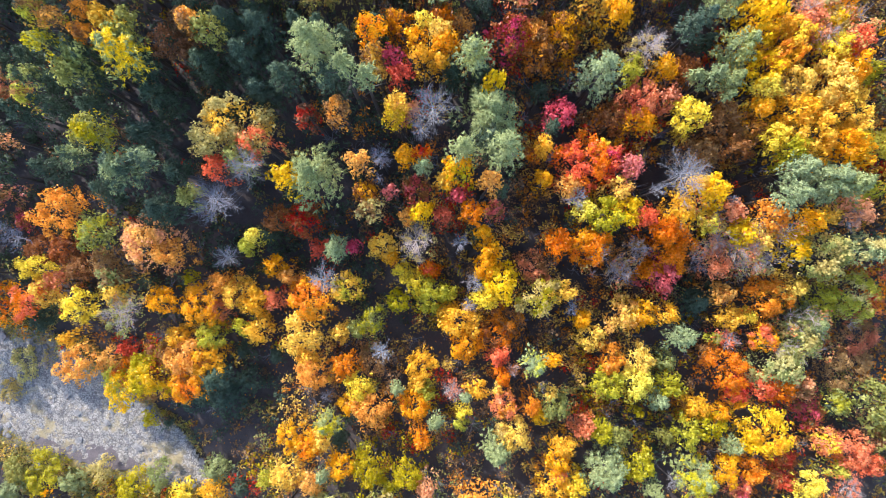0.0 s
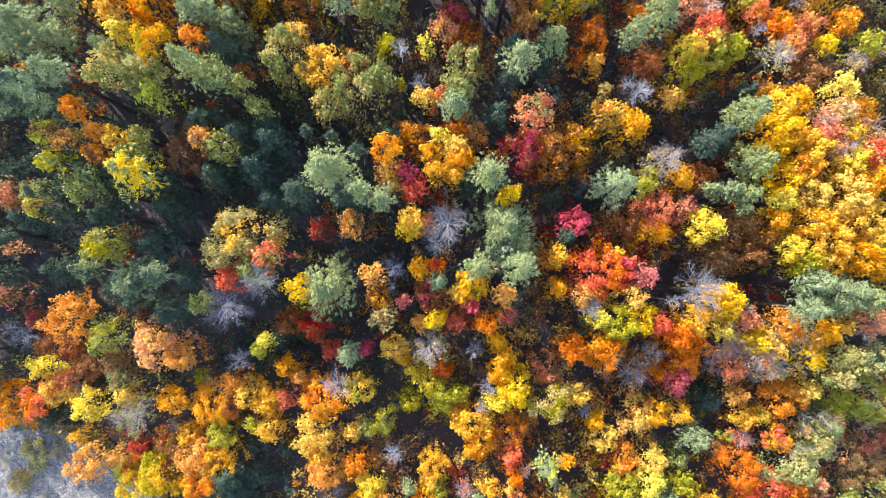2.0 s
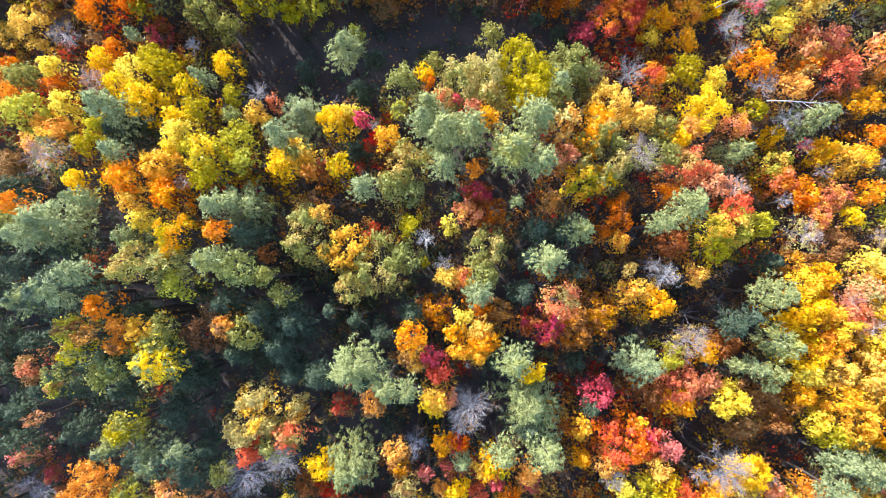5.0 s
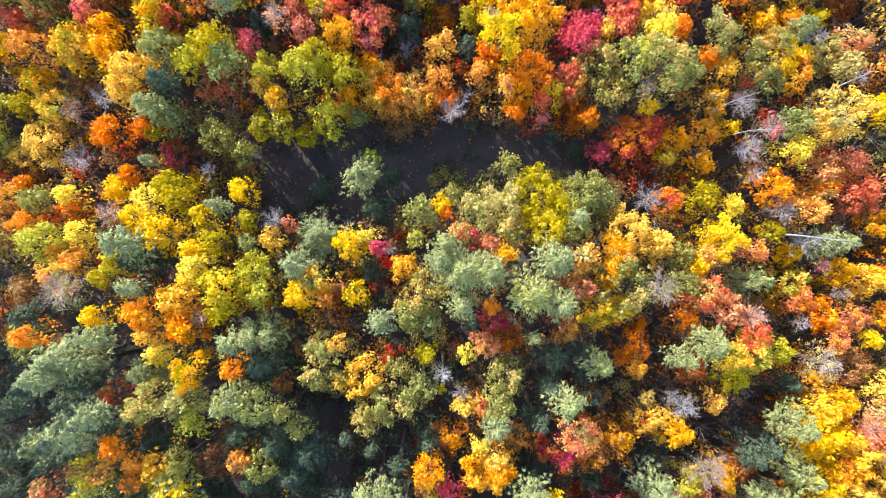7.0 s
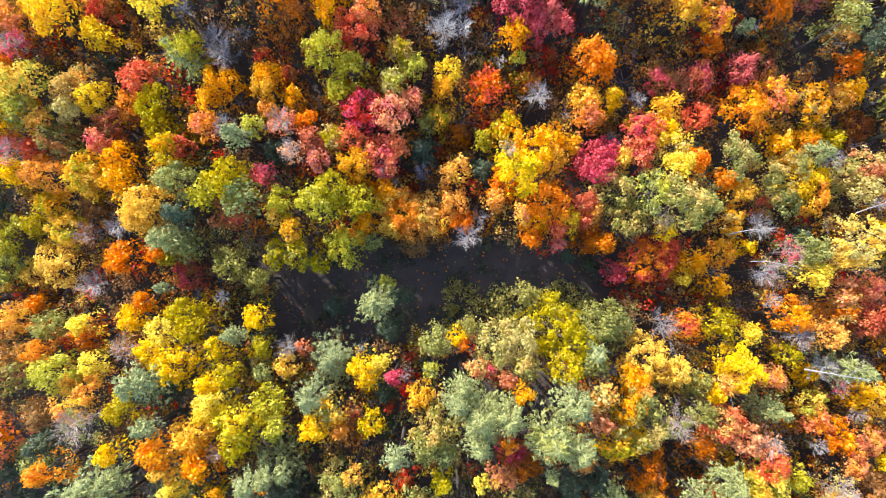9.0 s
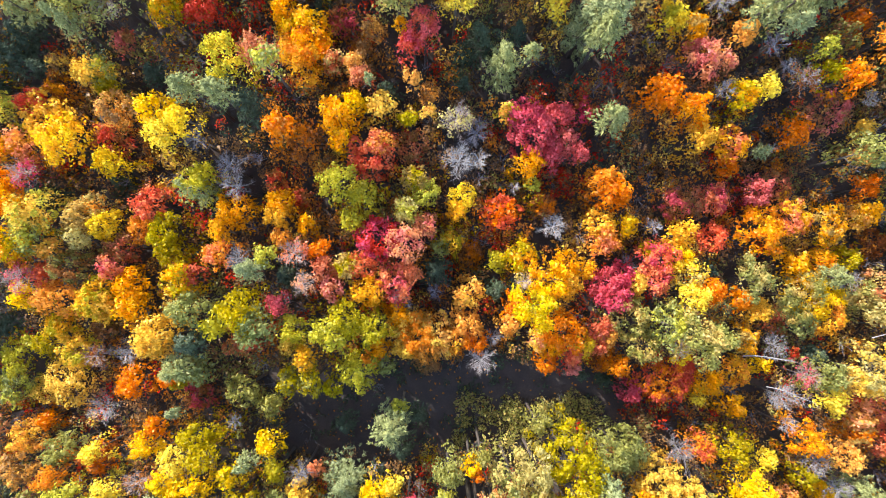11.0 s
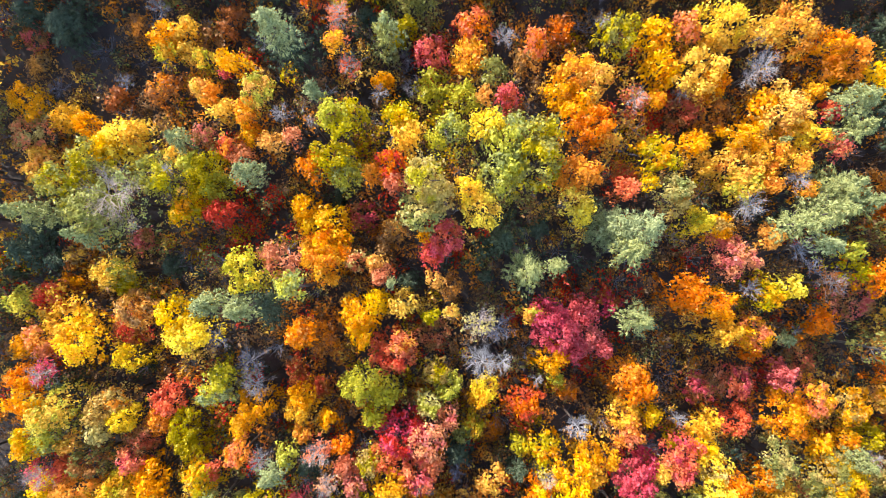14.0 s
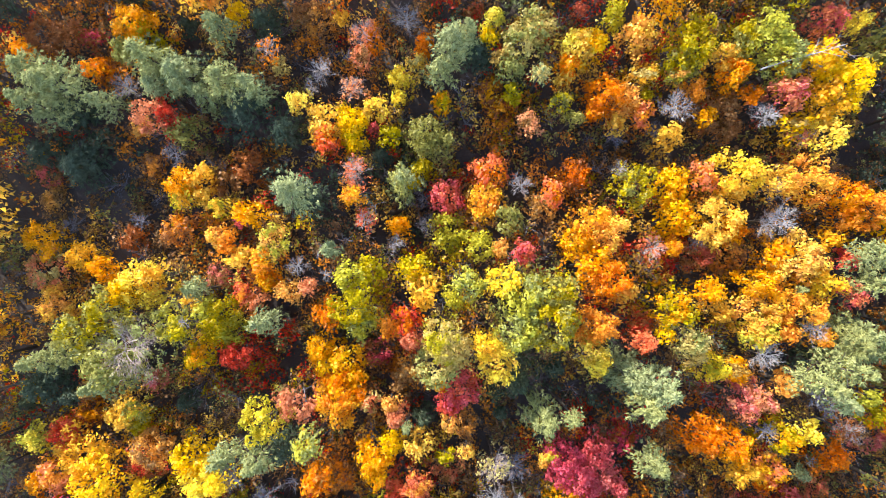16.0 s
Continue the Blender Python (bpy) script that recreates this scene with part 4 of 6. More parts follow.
pine("q", -14.6, 46.2, 20.0, 1.94)
red_maple("R", -13.9, 53.1, 12.6, 0.69)
aspen("G", -11.9, 52.6, 16.5, 1.66)
oak("V", -11.5, 46.7, 17.7, 1.84)
oak("VK", -9.8, 49.6, 19.1, 2.91)
oak("V", -8.9, 46.0, 16.7, 1.33)
pine("q", -7.6, 53.4, 23.8, 2.30)
pine("q", -5.2, 52.2, 24.9, 3.13)
pine("q", -5.1, 48.4, 23.1, 2.16)
birch("Y", -4.5, 42.2, 15.8, 1.02)
pine("p", -3.5, 45.7, 13.8, 1.40)
red_maple("RO", -2.3, 43.5, 18.1, 1.64)
pine("q", -2.2, 52.2, 25.5, 2.25)
maple("O", -1.8, 48.3, 19.8, 0.89)
understorey_tree("BC", -1.2, 46.0, 16.4, 1.74)
understorey_tree("BO", 0.7, 43.9, 15.2, 1.71)
pine("qV", 2.5, 49.9, 26.6, 2.94)
pine("q", 3.2, 44.6, 21.2, 0.94)
pine("q", 4.9, 53.5, 25.2, 2.62)
pine("q", 5.5, 48.7, 25.6, 2.08)
understorey_tree("BO", 7.9, 44.8, 16.3, 1.68)
maple("OK", 8.7, 53.9, 20.3, 1.57)
maple("SR", 9.2, 50.3, 18.5, 0.97)
aspen("GL", 11.7, 47.5, 19.6, 2.18)
oak("GV", 12.4, 52.3, 21.0, 2.50)
maple("O", 14.2, 53.7, 16.8, 1.31)
birch("Y", 14.3, 48.1, 17.4, 1.32)
oak("VK", 14.4, 50.4, 21.4, 3.64)
maple("OB", 16.5, 43.5, 16.4, 2.43)
bare_tree("dV", 17.9, 50.3, 18.4, 2.47)
pine("q", 20.2, 42.3, 22.5, 1.75)
oak("V", 22.5, 51.0, 15.9, 1.67)
understorey_tree("BO", 22.8, 46.1, 15.2, 2.05)
pine("q", 23.0, 44.3, 23.1, 2.49)
birch("Y", 23.9, 53.0, 14.5, 1.36)
maple("SK", 24.8, 49.8, 17.2, 2.38)
maple("S", 27.6, 47.6, 16.3, 2.01)
bare_tree("dS", 30.2, 47.0, 15.3, 2.18)
maple("S", 30.3, 44.4, 17.4, 1.66)
oak("LG", 30.4, 42.4, 17.8, 2.93)
pine("q", 30.6, 51.4, 17.1, 2.54)
oak("L", 34.2, 42.8, 15.5, 1.70)
bare_tree("d", 38.5, 45.9, 10.8, 1.44)
oak("LG", 38.8, 50.9, 9.7, 1.81)
maple("SO", 39.2, 48.8, 10.5, 1.80)
bare_tree("dC", 41.7, 53.1, 9.2, 1.45)
maple("OG", 41.8, 46.8, 12.5, 2.12)
maple("OR", 42.8, 43.9, 13.5, 1.82)
bare_tree("d", 44.0, 49.9, 9.5, 1.45)
birch("YG", 44.1, 52.4, 11.4, 1.84)
red_maple("RO", 44.9, 46.8, 12.2, 1.77)
aspen("G", 46.5, 51.1, 12.4, 2.11)
birch("Y", 47.2, 44.0, 12.4, 1.27)
aspen("GY", 48.7, 51.3, 12.4, 1.96)
maple("OG", 49.8, 47.1, 12.8, 1.75)
bare_tree("dw", 50.8, 50.6, 10.3, 1.29)
bare_tree("d", -66.6, 62.7, 6.1, 1.11)
maple("OG", -64.6, 61.1, 10.6, 2.26)
maple("O", -62.7, 63.3, 7.2, 1.47)
bare_tree("dv", -60.8, 65.4, 3.0, 1.54)
maple("O", -58.7, 57.7, 14.9, 1.68)
oak("V", -58.5, 60.5, 14.0, 2.03)
oak("L", -55.7, 55.3, 17.9, 2.73)
understorey_tree("BO", -54.0, 59.3, 12.6, 2.07)
bare_tree("d", -53.2, 65.7, 10.9, 2.24)
birch("Y", -53.0, 61.1, 14.9, 1.40)
birch("Y", -51.3, 56.7, 16.1, 1.65)
birch("Y", -46.9, 61.8, 15.1, 1.66)
maple("O", -46.4, 63.8, 12.5, 1.23)
bare_tree("dB", -46.3, 58.5, 16.7, 1.83)
pine("q", -44.0, 65.5, 12.6, 1.03)
birch("Y", -43.7, 58.2, 17.9, 1.61)
pine("q", -43.6, 55.0, 22.2, 2.79)
birch("Y", -43.1, 60.4, 16.2, 1.64)
birch("Y", -41.5, 56.4, 18.3, 2.71)
oak("L", -41.3, 62.6, 14.4, 2.29)
oak("L", -39.7, 60.4, 16.6, 1.96)
birch("Y", -36.8, 54.5, 17.6, 1.30)
bare_tree("dw", -36.7, 64.4, 10.9, 1.26)
birch("YL", -36.5, 58.5, 15.6, 1.46)
oak("L", -35.0, 55.2, 17.2, 1.63)
pine("q", -34.9, 59.9, 15.9, 1.60)
birch("Y", -32.3, 62.0, 14.1, 1.89)
oak("L", -31.8, 58.1, 12.6, 1.24)
oak("V", -31.4, 55.3, 14.3, 1.22)
aspen("G", -28.9, 55.7, 13.5, 1.51)
bare_tree("d", -28.5, 58.2, 12.3, 1.95)
maple("S", -27.2, 58.0, 10.1, 0.85)
pine("p", -23.8, 62.9, 8.0, 1.76)
pine("q", -23.4, 56.3, 11.6, 3.23)
birch("Y", -19.1, 55.3, 14.2, 2.32)
pine("q", -17.5, 63.9, 14.9, 2.57)
birch("Y", -17.2, 56.2, 12.7, 1.38)
pine("p", -16.4, 60.0, 9.5, 2.03)
red_maple("C", -15.3, 55.0, 15.0, 1.01)
pine("p", -14.3, 64.4, 8.3, 1.60)
bare_tree("dw", -14.0, 54.7, 11.4, 0.84)
oak("LV", -10.6, 56.1, 15.2, 0.93)
oak("V", -10.3, 59.3, 16.9, 1.96)
birch("Y", -7.7, 60.1, 15.6, 0.92)
maple("O", -7.0, 59.1, 15.6, 0.66)
pine("q", -7.0, 55.1, 22.9, 1.83)
oak("V", -6.4, 61.4, 16.0, 1.18)
oak("KS", -5.4, 56.7, 18.7, 1.27)
red_maple("C", -3.7, 56.6, 17.2, 0.65)
oak("KV", -3.2, 59.2, 19.5, 2.84)
red_maple("R", -1.8, 55.4, 18.9, 0.95)
aspen("G", -0.5, 54.1, 20.9, 1.24)
oak("VK", -0.0, 57.2, 19.1, 1.58)
oak("K", -0.0, 59.9, 18.7, 2.23)
oak("V", 0.3, 65.2, 14.7, 1.33)
oak("L", 4.0, 61.0, 17.8, 3.23)
oak("L", 4.7, 56.9, 21.2, 1.85)
oak("L", 6.5, 59.2, 18.1, 1.92)
pine("q", 8.1, 58.5, 19.9, 1.58)
oak("V", 8.3, 57.4, 18.6, 1.60)
oak("V", 9.5, 60.9, 15.6, 1.72)
oak("V", 9.8, 62.2, 15.8, 2.24)
oak("V", 12.7, 61.0, 13.7, 1.70)
aspen("G", 13.4, 55.0, 16.9, 1.84)
aspen("G", 15.6, 56.9, 16.2, 3.06)
bare_tree("d", 18.0, 61.4, 11.9, 2.09)
aspen("G", 19.2, 55.7, 15.8, 2.33)
maple("OR", 21.0, 61.1, 13.1, 1.78)
oak("V", 22.1, 54.3, 14.9, 1.69)
oak("L", 25.2, 61.9, 13.8, 2.03)
maple("O", 25.3, 54.3, 15.2, 1.68)
birch("Y", 25.6, 57.0, 14.9, 1.68)
birch("Y", 26.8, 56.4, 17.7, 2.47)
birch("Y", 28.2, 60.5, 13.7, 1.36)
bare_tree("d", 31.5, 64.4, 10.8, 1.54)
maple("SO", 31.6, 55.1, 13.6, 1.71)
maple("OG", 33.5, 62.6, 14.2, 2.43)
bare_tree("d", 34.5, 60.1, 12.5, 2.07)
oak("L", 34.7, 57.4, 10.9, 1.06)
bare_tree("dw", 38.6, 56.1, 10.8, 2.13)
birch("Y", 38.6, 54.6, 8.1, 1.47)
maple("O", 39.1, 60.1, 12.7, 1.79)
pine("q", 41.1, 56.0, 15.8, 2.84)
maple("SO", 41.3, 65.3, 11.9, 2.07)
oak("KO", 41.4, 63.4, 11.4, 1.81)
maple("SR", 45.4, 62.3, 12.6, 2.48)
aspen("G", 49.2, 58.6, 11.7, 1.75)
maple("OG", 50.1, 54.1, 12.0, 1.75)
understorey_tree("B", 52.8, 63.0, 7.0, 1.47)
pine("p", -68.7, 75.3, 5.2, 2.08)
oak("LV", -66.4, 67.8, 8.5, 2.59)
oak("L", -65.6, 71.5, 8.6, 2.56)
aspen("G", -63.2, 67.0, 6.7, 1.84)
oak("L", -62.5, 73.2, 7.4, 1.80)
aspen("G", -59.5, 68.2, 8.5, 2.52)
aspen("GL", -59.1, 75.9, 10.1, 2.08)
understorey_tree("B", -59.1, 71.1, 4.6, 2.25)
aspen("GL", -57.3, 72.9, 10.2, 2.44)
bare_tree("dB", -54.5, 72.2, 8.9, 2.13)
understorey_tree("B", -54.3, 76.0, 7.6, 2.15)
bare_tree("d", -49.0, 72.9, 11.8, 1.77)
maple("O", -49.0, 69.3, 13.1, 2.16)
aspen("G", -46.7, 74.1, 14.1, 1.98)
aspen("G", -44.9, 75.5, 16.4, 2.56)
maple("O", -44.6, 69.5, 12.3, 1.50)
oak("L", -43.8, 69.1, 11.1, 1.04)
understorey_tree("BC", -42.3, 66.9, 8.5, 2.16)
pine("q", -42.0, 71.3, 17.1, 2.59)
oak("V", -40.8, 70.4, 12.9, 1.75)
pine("p", -40.7, 74.4, 16.2, 2.06)
oak("L", -37.3, 76.9, 15.6, 1.60)
oak("V", -35.5, 68.6, 13.7, 1.88)
understorey_tree("BR", -35.1, 75.2, 13.5, 2.66)
oak("V", -33.0, 76.5, 17.1, 2.21)
oak("V", -32.2, 66.6, 12.6, 1.50)
oak("LV", -29.8, 69.6, 13.8, 1.60)
aspen("G", -29.5, 74.3, 14.0, 1.18)
oak("L", -28.5, 75.9, 15.3, 1.68)
bare_tree("d", -27.8, 71.6, 12.0, 1.02)
aspen("G", -27.5, 72.8, 14.5, 1.57)
oak("LV", -27.1, 69.7, 13.7, 1.60)
oak("L", -24.8, 68.7, 11.9, 1.02)
oak("L", -24.1, 75.8, 17.7, 2.25)
oak("L", -22.7, 77.4, 16.7, 2.41)
oak("L", -21.3, 70.8, 14.7, 2.51)
maple("O", -20.0, 72.4, 11.7, 1.02)
oak("L", -19.5, 76.4, 14.9, 2.21)
aspen("G", -18.9, 73.7, 12.0, 1.22)
oak("V", -18.1, 71.2, 11.2, 1.03)
aspen("G", -16.7, 77.8, 11.1, 1.36)
oak("L", -16.4, 66.3, 11.1, 0.90)
aspen("G", -16.3, 76.2, 11.3, 1.77)
aspen("G", -16.0, 73.4, 11.2, 1.71)
maple("O", -14.6, 75.3, 11.3, 2.39)
pine("p", -13.4, 71.3, 5.6, 1.63)
maple("O", -13.4, 72.9, 10.2, 1.95)
understorey_tree("B", -12.9, 71.7, 6.6, 2.04)
maple("OG", -12.0, 75.0, 10.5, 2.77)
maple("OG", -9.6, 74.3, 9.0, 1.76)
maple("O", -7.8, 76.3, 10.3, 2.21)
maple("O", -7.1, 74.3, 8.9, 1.83)
bare_tree("d", -6.4, 72.1, 10.8, 2.08)
bare_tree("d", -4.8, 74.7, 7.4, 1.43)
maple("O", -3.1, 76.5, 11.8, 1.35)
pine("p", -0.7, 71.6, 4.6, 1.05)
aspen("GS", 0.2, 74.9, 12.8, 1.34)
maple("O", 1.4, 71.9, 12.1, 1.05)
aspen("G", 2.2, 74.1, 13.3, 1.66)
maple("O", 3.1, 76.0, 15.8, 2.31)
maple("RS", 4.3, 72.8, 13.0, 1.2)
red_maple("C", 4.9, 71.1, 11.2, 0.82)
birch("Y", 6.4, 74.2, 12.1, 1.28)
pine("p", 6.8, 69.7, 7.0, 1.02)
red_maple("R", 7.6, 76.3, 13.0, 1.73)
maple("SR", 7.9, 74.2, 12.1, 1.35)
maple("O", 9.0, 75.2, 12.1, 1.35)
understorey_tree("BO", 9.1, 72.7, 9.3, 2.11)
pine("p", 10.2, 68.7, 5.0, 1.12)
maple("O", 10.4, 71.4, 11.4, 1.72)
oak("VK", 11.3, 77.6, 15.0, 2.72)
red_maple("C", 13.0, 67.7, 8.6, 1.57)
oak("VK", 13.3, 74.1, 14.2, 1.97)
aspen("VL", 14.9, 77.3, 18.8, 2.46)
bare_tree("dK", 16.8, 74.1, 13.4, 1.33)
red_maple("RO", 16.9, 69.3, 10.1, 3.53)
oak("VK", 17.5, 75.8, 22.4, 2.69)
birch("Y", 18.3, 72.8, 10.9, 0.96)
red_maple("R", 19.3, 70.6, 9.7, 1.76)
oak("V", 20.8, 75.6, 16.6, 1.90)
birch("Y", 21.6, 67.2, 8.5, 1.07)
aspen("G", 22.4, 69.2, 10.1, 1.82)
aspen("G", 25.6, 66.1, 10.3, 1.40)
maple("OG", 26.4, 70.1, 8.6, 1.85)
bare_tree("dv", 26.6, 67.9, 5.1, 1.49)
aspen("GK", 27.9, 74.6, 7.7, 1.79)
birch("Y", 30.0, 71.2, 6.6, 1.16)
bare_tree("dw", 30.9, 73.9, 7.8, 2.15)
bare_tree("dw", 30.9, 67.9, 10.3, 2.46)
understorey_tree("BR", 33.0, 76.9, 4.2, 1.63)
bare_tree("dC", 34.0, 70.5, 10.5, 1.95)
oak("V", 34.2, 77.0, 8.9, 1.96)
oak("V", 36.0, 70.6, 13.6, 2.01)
pine("p", 36.7, 72.6, 8.0, 1.44)
birch("Y", 37.0, 67.8, 12.9, 1.76)
aspen("GO", 37.4, 77.6, 9.7, 2.50)
aspen("G", 39.5, 69.8, 13.9, 1.73)
aspen("GK", 40.4, 71.2, 16.9, 3.08)
maple("SC", 43.7, 66.2, 12.2, 1.51)
bare_tree("d", 44.0, 76.6, 10.0, 1.38)
understorey_tree("BO", -64.8, 83.7, 7.7, 1.40)
birch("Y", -62.6, 79.6, 11.6, 2.02)
oak("LG", -62.0, 86.0, 14.6, 2.42)
bare_tree("dC", -61.2, 81.9, 12.5, 2.32)
oak("VL", -60.1, 86.9, 13.8, 1.93)
maple("S", -59.3, 82.4, 11.6, 1.34)
oak("LG", -59.1, 89.6, 15.6, 2.74)
maple("OG", -58.2, 85.4, 12.2, 1.31)
maple("O", -58.2, 79.5, 13.3, 2.98)
oak("VB", -56.3, 83.2, 13.8, 2.27)
oak("K", -54.7, 86.8, 12.4, 1.57)
oak("K", -54.6, 89.1, 13.3, 1.93)
aspen("GL", -53.1, 79.3, 13.9, 2.62)
aspen("G", -52.4, 78.7, 12.7, 1.86)
birch("Y", -51.7, 88.3, 13.1, 2.33)
maple("SC", -51.0, 83.3, 12.3, 1.65)
understorey_tree("BR", -50.0, 85.7, 11.0, 2.35)
aspen("G", -49.0, 81.1, 13.8, 1.96)
maple("O", -48.0, 87.8, 11.1, 1.66)
aspen("G", -47.8, 78.5, 14.4, 1.95)
oak("L", -44.3, 87.6, 13.1, 2.33)
oak("L", -44.1, 85.5, 12.7, 1.83)
oak("LG", -42.3, 82.1, 14.8, 1.92)
red_maple("R", -40.9, 82.6, 13.1, 0.98)
oak("V", -40.7, 78.4, 16.8, 2.84)
maple("OS", -37.4, 84.7, 15.2, 1.77)
aspen("G", -37.4, 87.7, 13.0, 1.42)
aspen("G", -36.2, 89.9, 13.8, 2.23)
bare_tree("d", -34.7, 84.4, 14.2, 1.67)
oak("L", -34.6, 78.2, 18.5, 2.78)
pine("q", -33.1, 83.2, 18.1, 1.85)
oak("L", -32.1, 84.6, 14.1, 1.28)
aspen("G", -31.0, 89.8, 12.7, 1.68)
red_maple("C", -30.4, 79.0, 14.8, 1.29)
maple("O", -30.3, 86.8, 12.3, 0.98)
pine("p", -30.2, 82.4, 11.6, 2.03)
bare_tree("dS", -28.3, 85.1, 13.8, 1.94)
aspen("G", -27.4, 88.6, 12.1, 1.04)
bare_tree("dS", -27.1, 81.6, 14.7, 1.61)
maple("O", -25.9, 85.6, 12.9, 1.30)
red_maple("R", -25.2, 83.3, 13.7, 1.49)
red_maple("CR", -24.5, 81.0, 13.7, 1.30)
oak("KL", -22.6, 83.3, 13.9, 1.81)
oak("L", -21.9, 89.1, 13.0, 1.55)
maple("S", -20.7, 83.6, 13.2, 1.63)
aspen("G", -20.1, 80.7, 14.8, 2.32)
red_maple("CR", -19.2, 86.8, 14.8, 2.54)
maple("SC", -17.0, 81.9, 13.9, 2.08)
bare_tree("dC", -16.5, 80.1, 10.9, 1.35)
maple("SC", -15.9, 86.3, 15.0, 2.03)
bare_tree("d", -15.4, 78.9, 8.6, 0.70)
maple("S", -15.3, 83.0, 12.0, 1.33)
maple("SC", -13.2, 88.6, 11.3, 1.32)
bare_tree("dv", -12.2, 80.5, 6.9, 1.43)
pine("p", -12.1, 83.1, 8.5, 2.11)
oak("V", -11.4, 86.0, 9.3, 1.02)
oak("LG", -10.1, 86.6, 9.0, 1.71)
maple("OG", -8.0, 80.0, 10.6, 1.91)
understorey_tree("BO", -7.9, 85.7, 4.5, 2.19)
oak("L", -4.4, 84.4, 8.5, 1.39)
pine("p", -4.4, 80.8, 9.2, 1.75)
bare_tree("dK", -1.8, 82.0, 13.8, 1.30)
maple("O", -1.8, 78.6, 11.9, 2.03)
oak("LG", -1.6, 84.9, 12.9, 1.96)
birch("YL", -1.0, 79.1, 20.7, 2.50)
aspen("GY", 1.0, 82.2, 16.8, 2.25)
bare_tree("dw", 1.4, 88.3, 13.5, 1.99)
aspen("G", 3.6, 84.2, 12.6, 1.64)
aspen("G", 3.9, 81.6, 13.6, 1.63)
aspen("G", 6.1, 83.3, 11.6, 1.33)
aspen("G", 7.4, 88.9, 12.1, 1.70)
maple("OS", 8.0, 86.9, 12.7, 1.95)
red_maple("C", 8.8, 81.6, 13.3, 1.97)
red_maple("C", 9.3, 80.1, 14.7, 1.81)
red_maple("C", 10.5, 82.6, 11.6, 1.47)
birch("Y", 10.9, 89.0, 11.2, 1.19)
bare_tree("dv", 11.6, 84.1, 8.1, 1.60)
aspen("G", 12.5, 81.8, 11.8, 1.33)
oak("L", 13.6, 85.9, 10.7, 0.87)
bare_tree("dw", 13.8, 88.5, 10.5, 1.33)
maple("SC", 14.3, 84.7, 14.0, 2.26)
maple("SC", 14.3, 82.3, 13.8, 1.95)
birch("Y", 17.2, 84.9, 12.9, 1.63)
aspen("G", 17.2, 87.5, 12.4, 1.96)
birch("Y", 17.7, 80.4, 17.2, 1.87)
birch("YK", 18.0, 82.9, 14.6, 1.79)
maple("O", 20.3, 81.1, 15.2, 1.59)
maple("S", 22.1, 87.3, 9.0, 1.71)
maple("O", 26.6, 79.5, 8.9, 1.39)
oak("VK", 27.2, 82.4, 10.7, 2.72)
maple("OG", 27.9, 88.2, 9.8, 2.99)
aspen("G", 28.7, 78.2, 9.3, 2.09)
oak("VK", 33.0, 80.2, 9.9, 3.11)
aspen("G", 33.2, 83.8, 8.5, 2.09)
birch("Y", 36.2, 79.9, 8.8, 2.80)
aspen("GK", 36.7, 89.4, 8.6, 2.33)
pine("q", 37.0, 82.6, 11.0, 2.39)
aspen("GO", 37.1, 84.8, 7.6, 1.75)
bare_tree("d", 39.6, 82.3, 7.4, 2.13)
oak("L", 39.7, 84.8, 7.8, 1.75)
oak("VK", 41.6, 80.4, 8.9, 2.09)
oak("K", 43.4, 78.4, 10.8, 2.05)
oak("KS", 44.1, 81.3, 10.4, 2.39)
understorey_tree("B", 44.3, 87.2, 4.9, 1.80)
maple("O", -63.2, 93.5, 12.0, 1.61)
aspen("G", -63.1, 97.3, 10.5, 1.63)
aspen("GO", -62.0, 90.7, 14.7, 2.39)
maple("SO", -61.5, 98.0, 10.9, 1.95)
pine("p", -60.4, 92.1, 9.3, 2.04)
bare_tree("dC", -60.1, 94.1, 11.8, 1.94)
aspen("G", -58.1, 100.7, 10.9, 2.97)
aspen("GY", -55.3, 97.8, 14.8, 2.71)
oak("KO", -52.6, 90.8, 11.8, 1.63)
pine("p", -51.6, 93.9, 7.0, 1.53)
understorey_tree("BR", -51.3, 99.1, 8.9, 2.26)
birch("Y", -51.0, 95.7, 12.1, 1.79)
maple("OB", -49.2, 101.5, 12.9, 2.50)
maple("O", -49.0, 100.6, 10.2, 1.17)
maple("SR", -46.4, 90.7, 12.6, 2.07)
birch("Y", -43.9, 101.1, 14.8, 1.95)
birch("Y", -43.0, 98.6, 15.9, 2.11)
bare_tree("dv", -39.9, 98.1, 11.3, 1.67)
pine("qL", -39.7, 92.3, 16.7, 2.34)
birch("Y", -39.7, 99.6, 17.8, 1.28)
oak("L", -39.1, 93.8, 13.6, 1.77)
bare_tree("dv", -36.6, 95.2, 10.2, 2.25)
bare_tree("d", -35.5, 92.8, 11.7, 1.95)
understorey_tree("BR", -31.9, 94.1, 7.6, 1.37)
understorey_tree("BR", -31.2, 92.1, 8.4, 1.70)
aspen("G", -30.3, 91.0, 12.6, 1.68)
maple("O", -29.8, 99.2, 15.5, 1.57)
maple("O", -29.4, 99.1, 14.6, 1.22)
understorey_tree("BR", -28.7, 92.0, 8.6, 1.49)
understorey_tree("BO", -27.7, 98.1, 11.6, 2.25)
aspen("G", -23.4, 100.9, 14.0, 2.16)
oak("L", -23.3, 93.1, 16.1, 2.33)
birch("YG", -23.0, 98.2, 12.3, 1.58)
oak("L", -20.4, 91.8, 13.5, 1.91)
maple("SR", -19.9, 96.5, 13.1, 2.53)
red_maple("RO", -18.4, 97.8, 14.0, 1.74)
understorey_tree("BO", -16.9, 91.3, 7.6, 1.24)
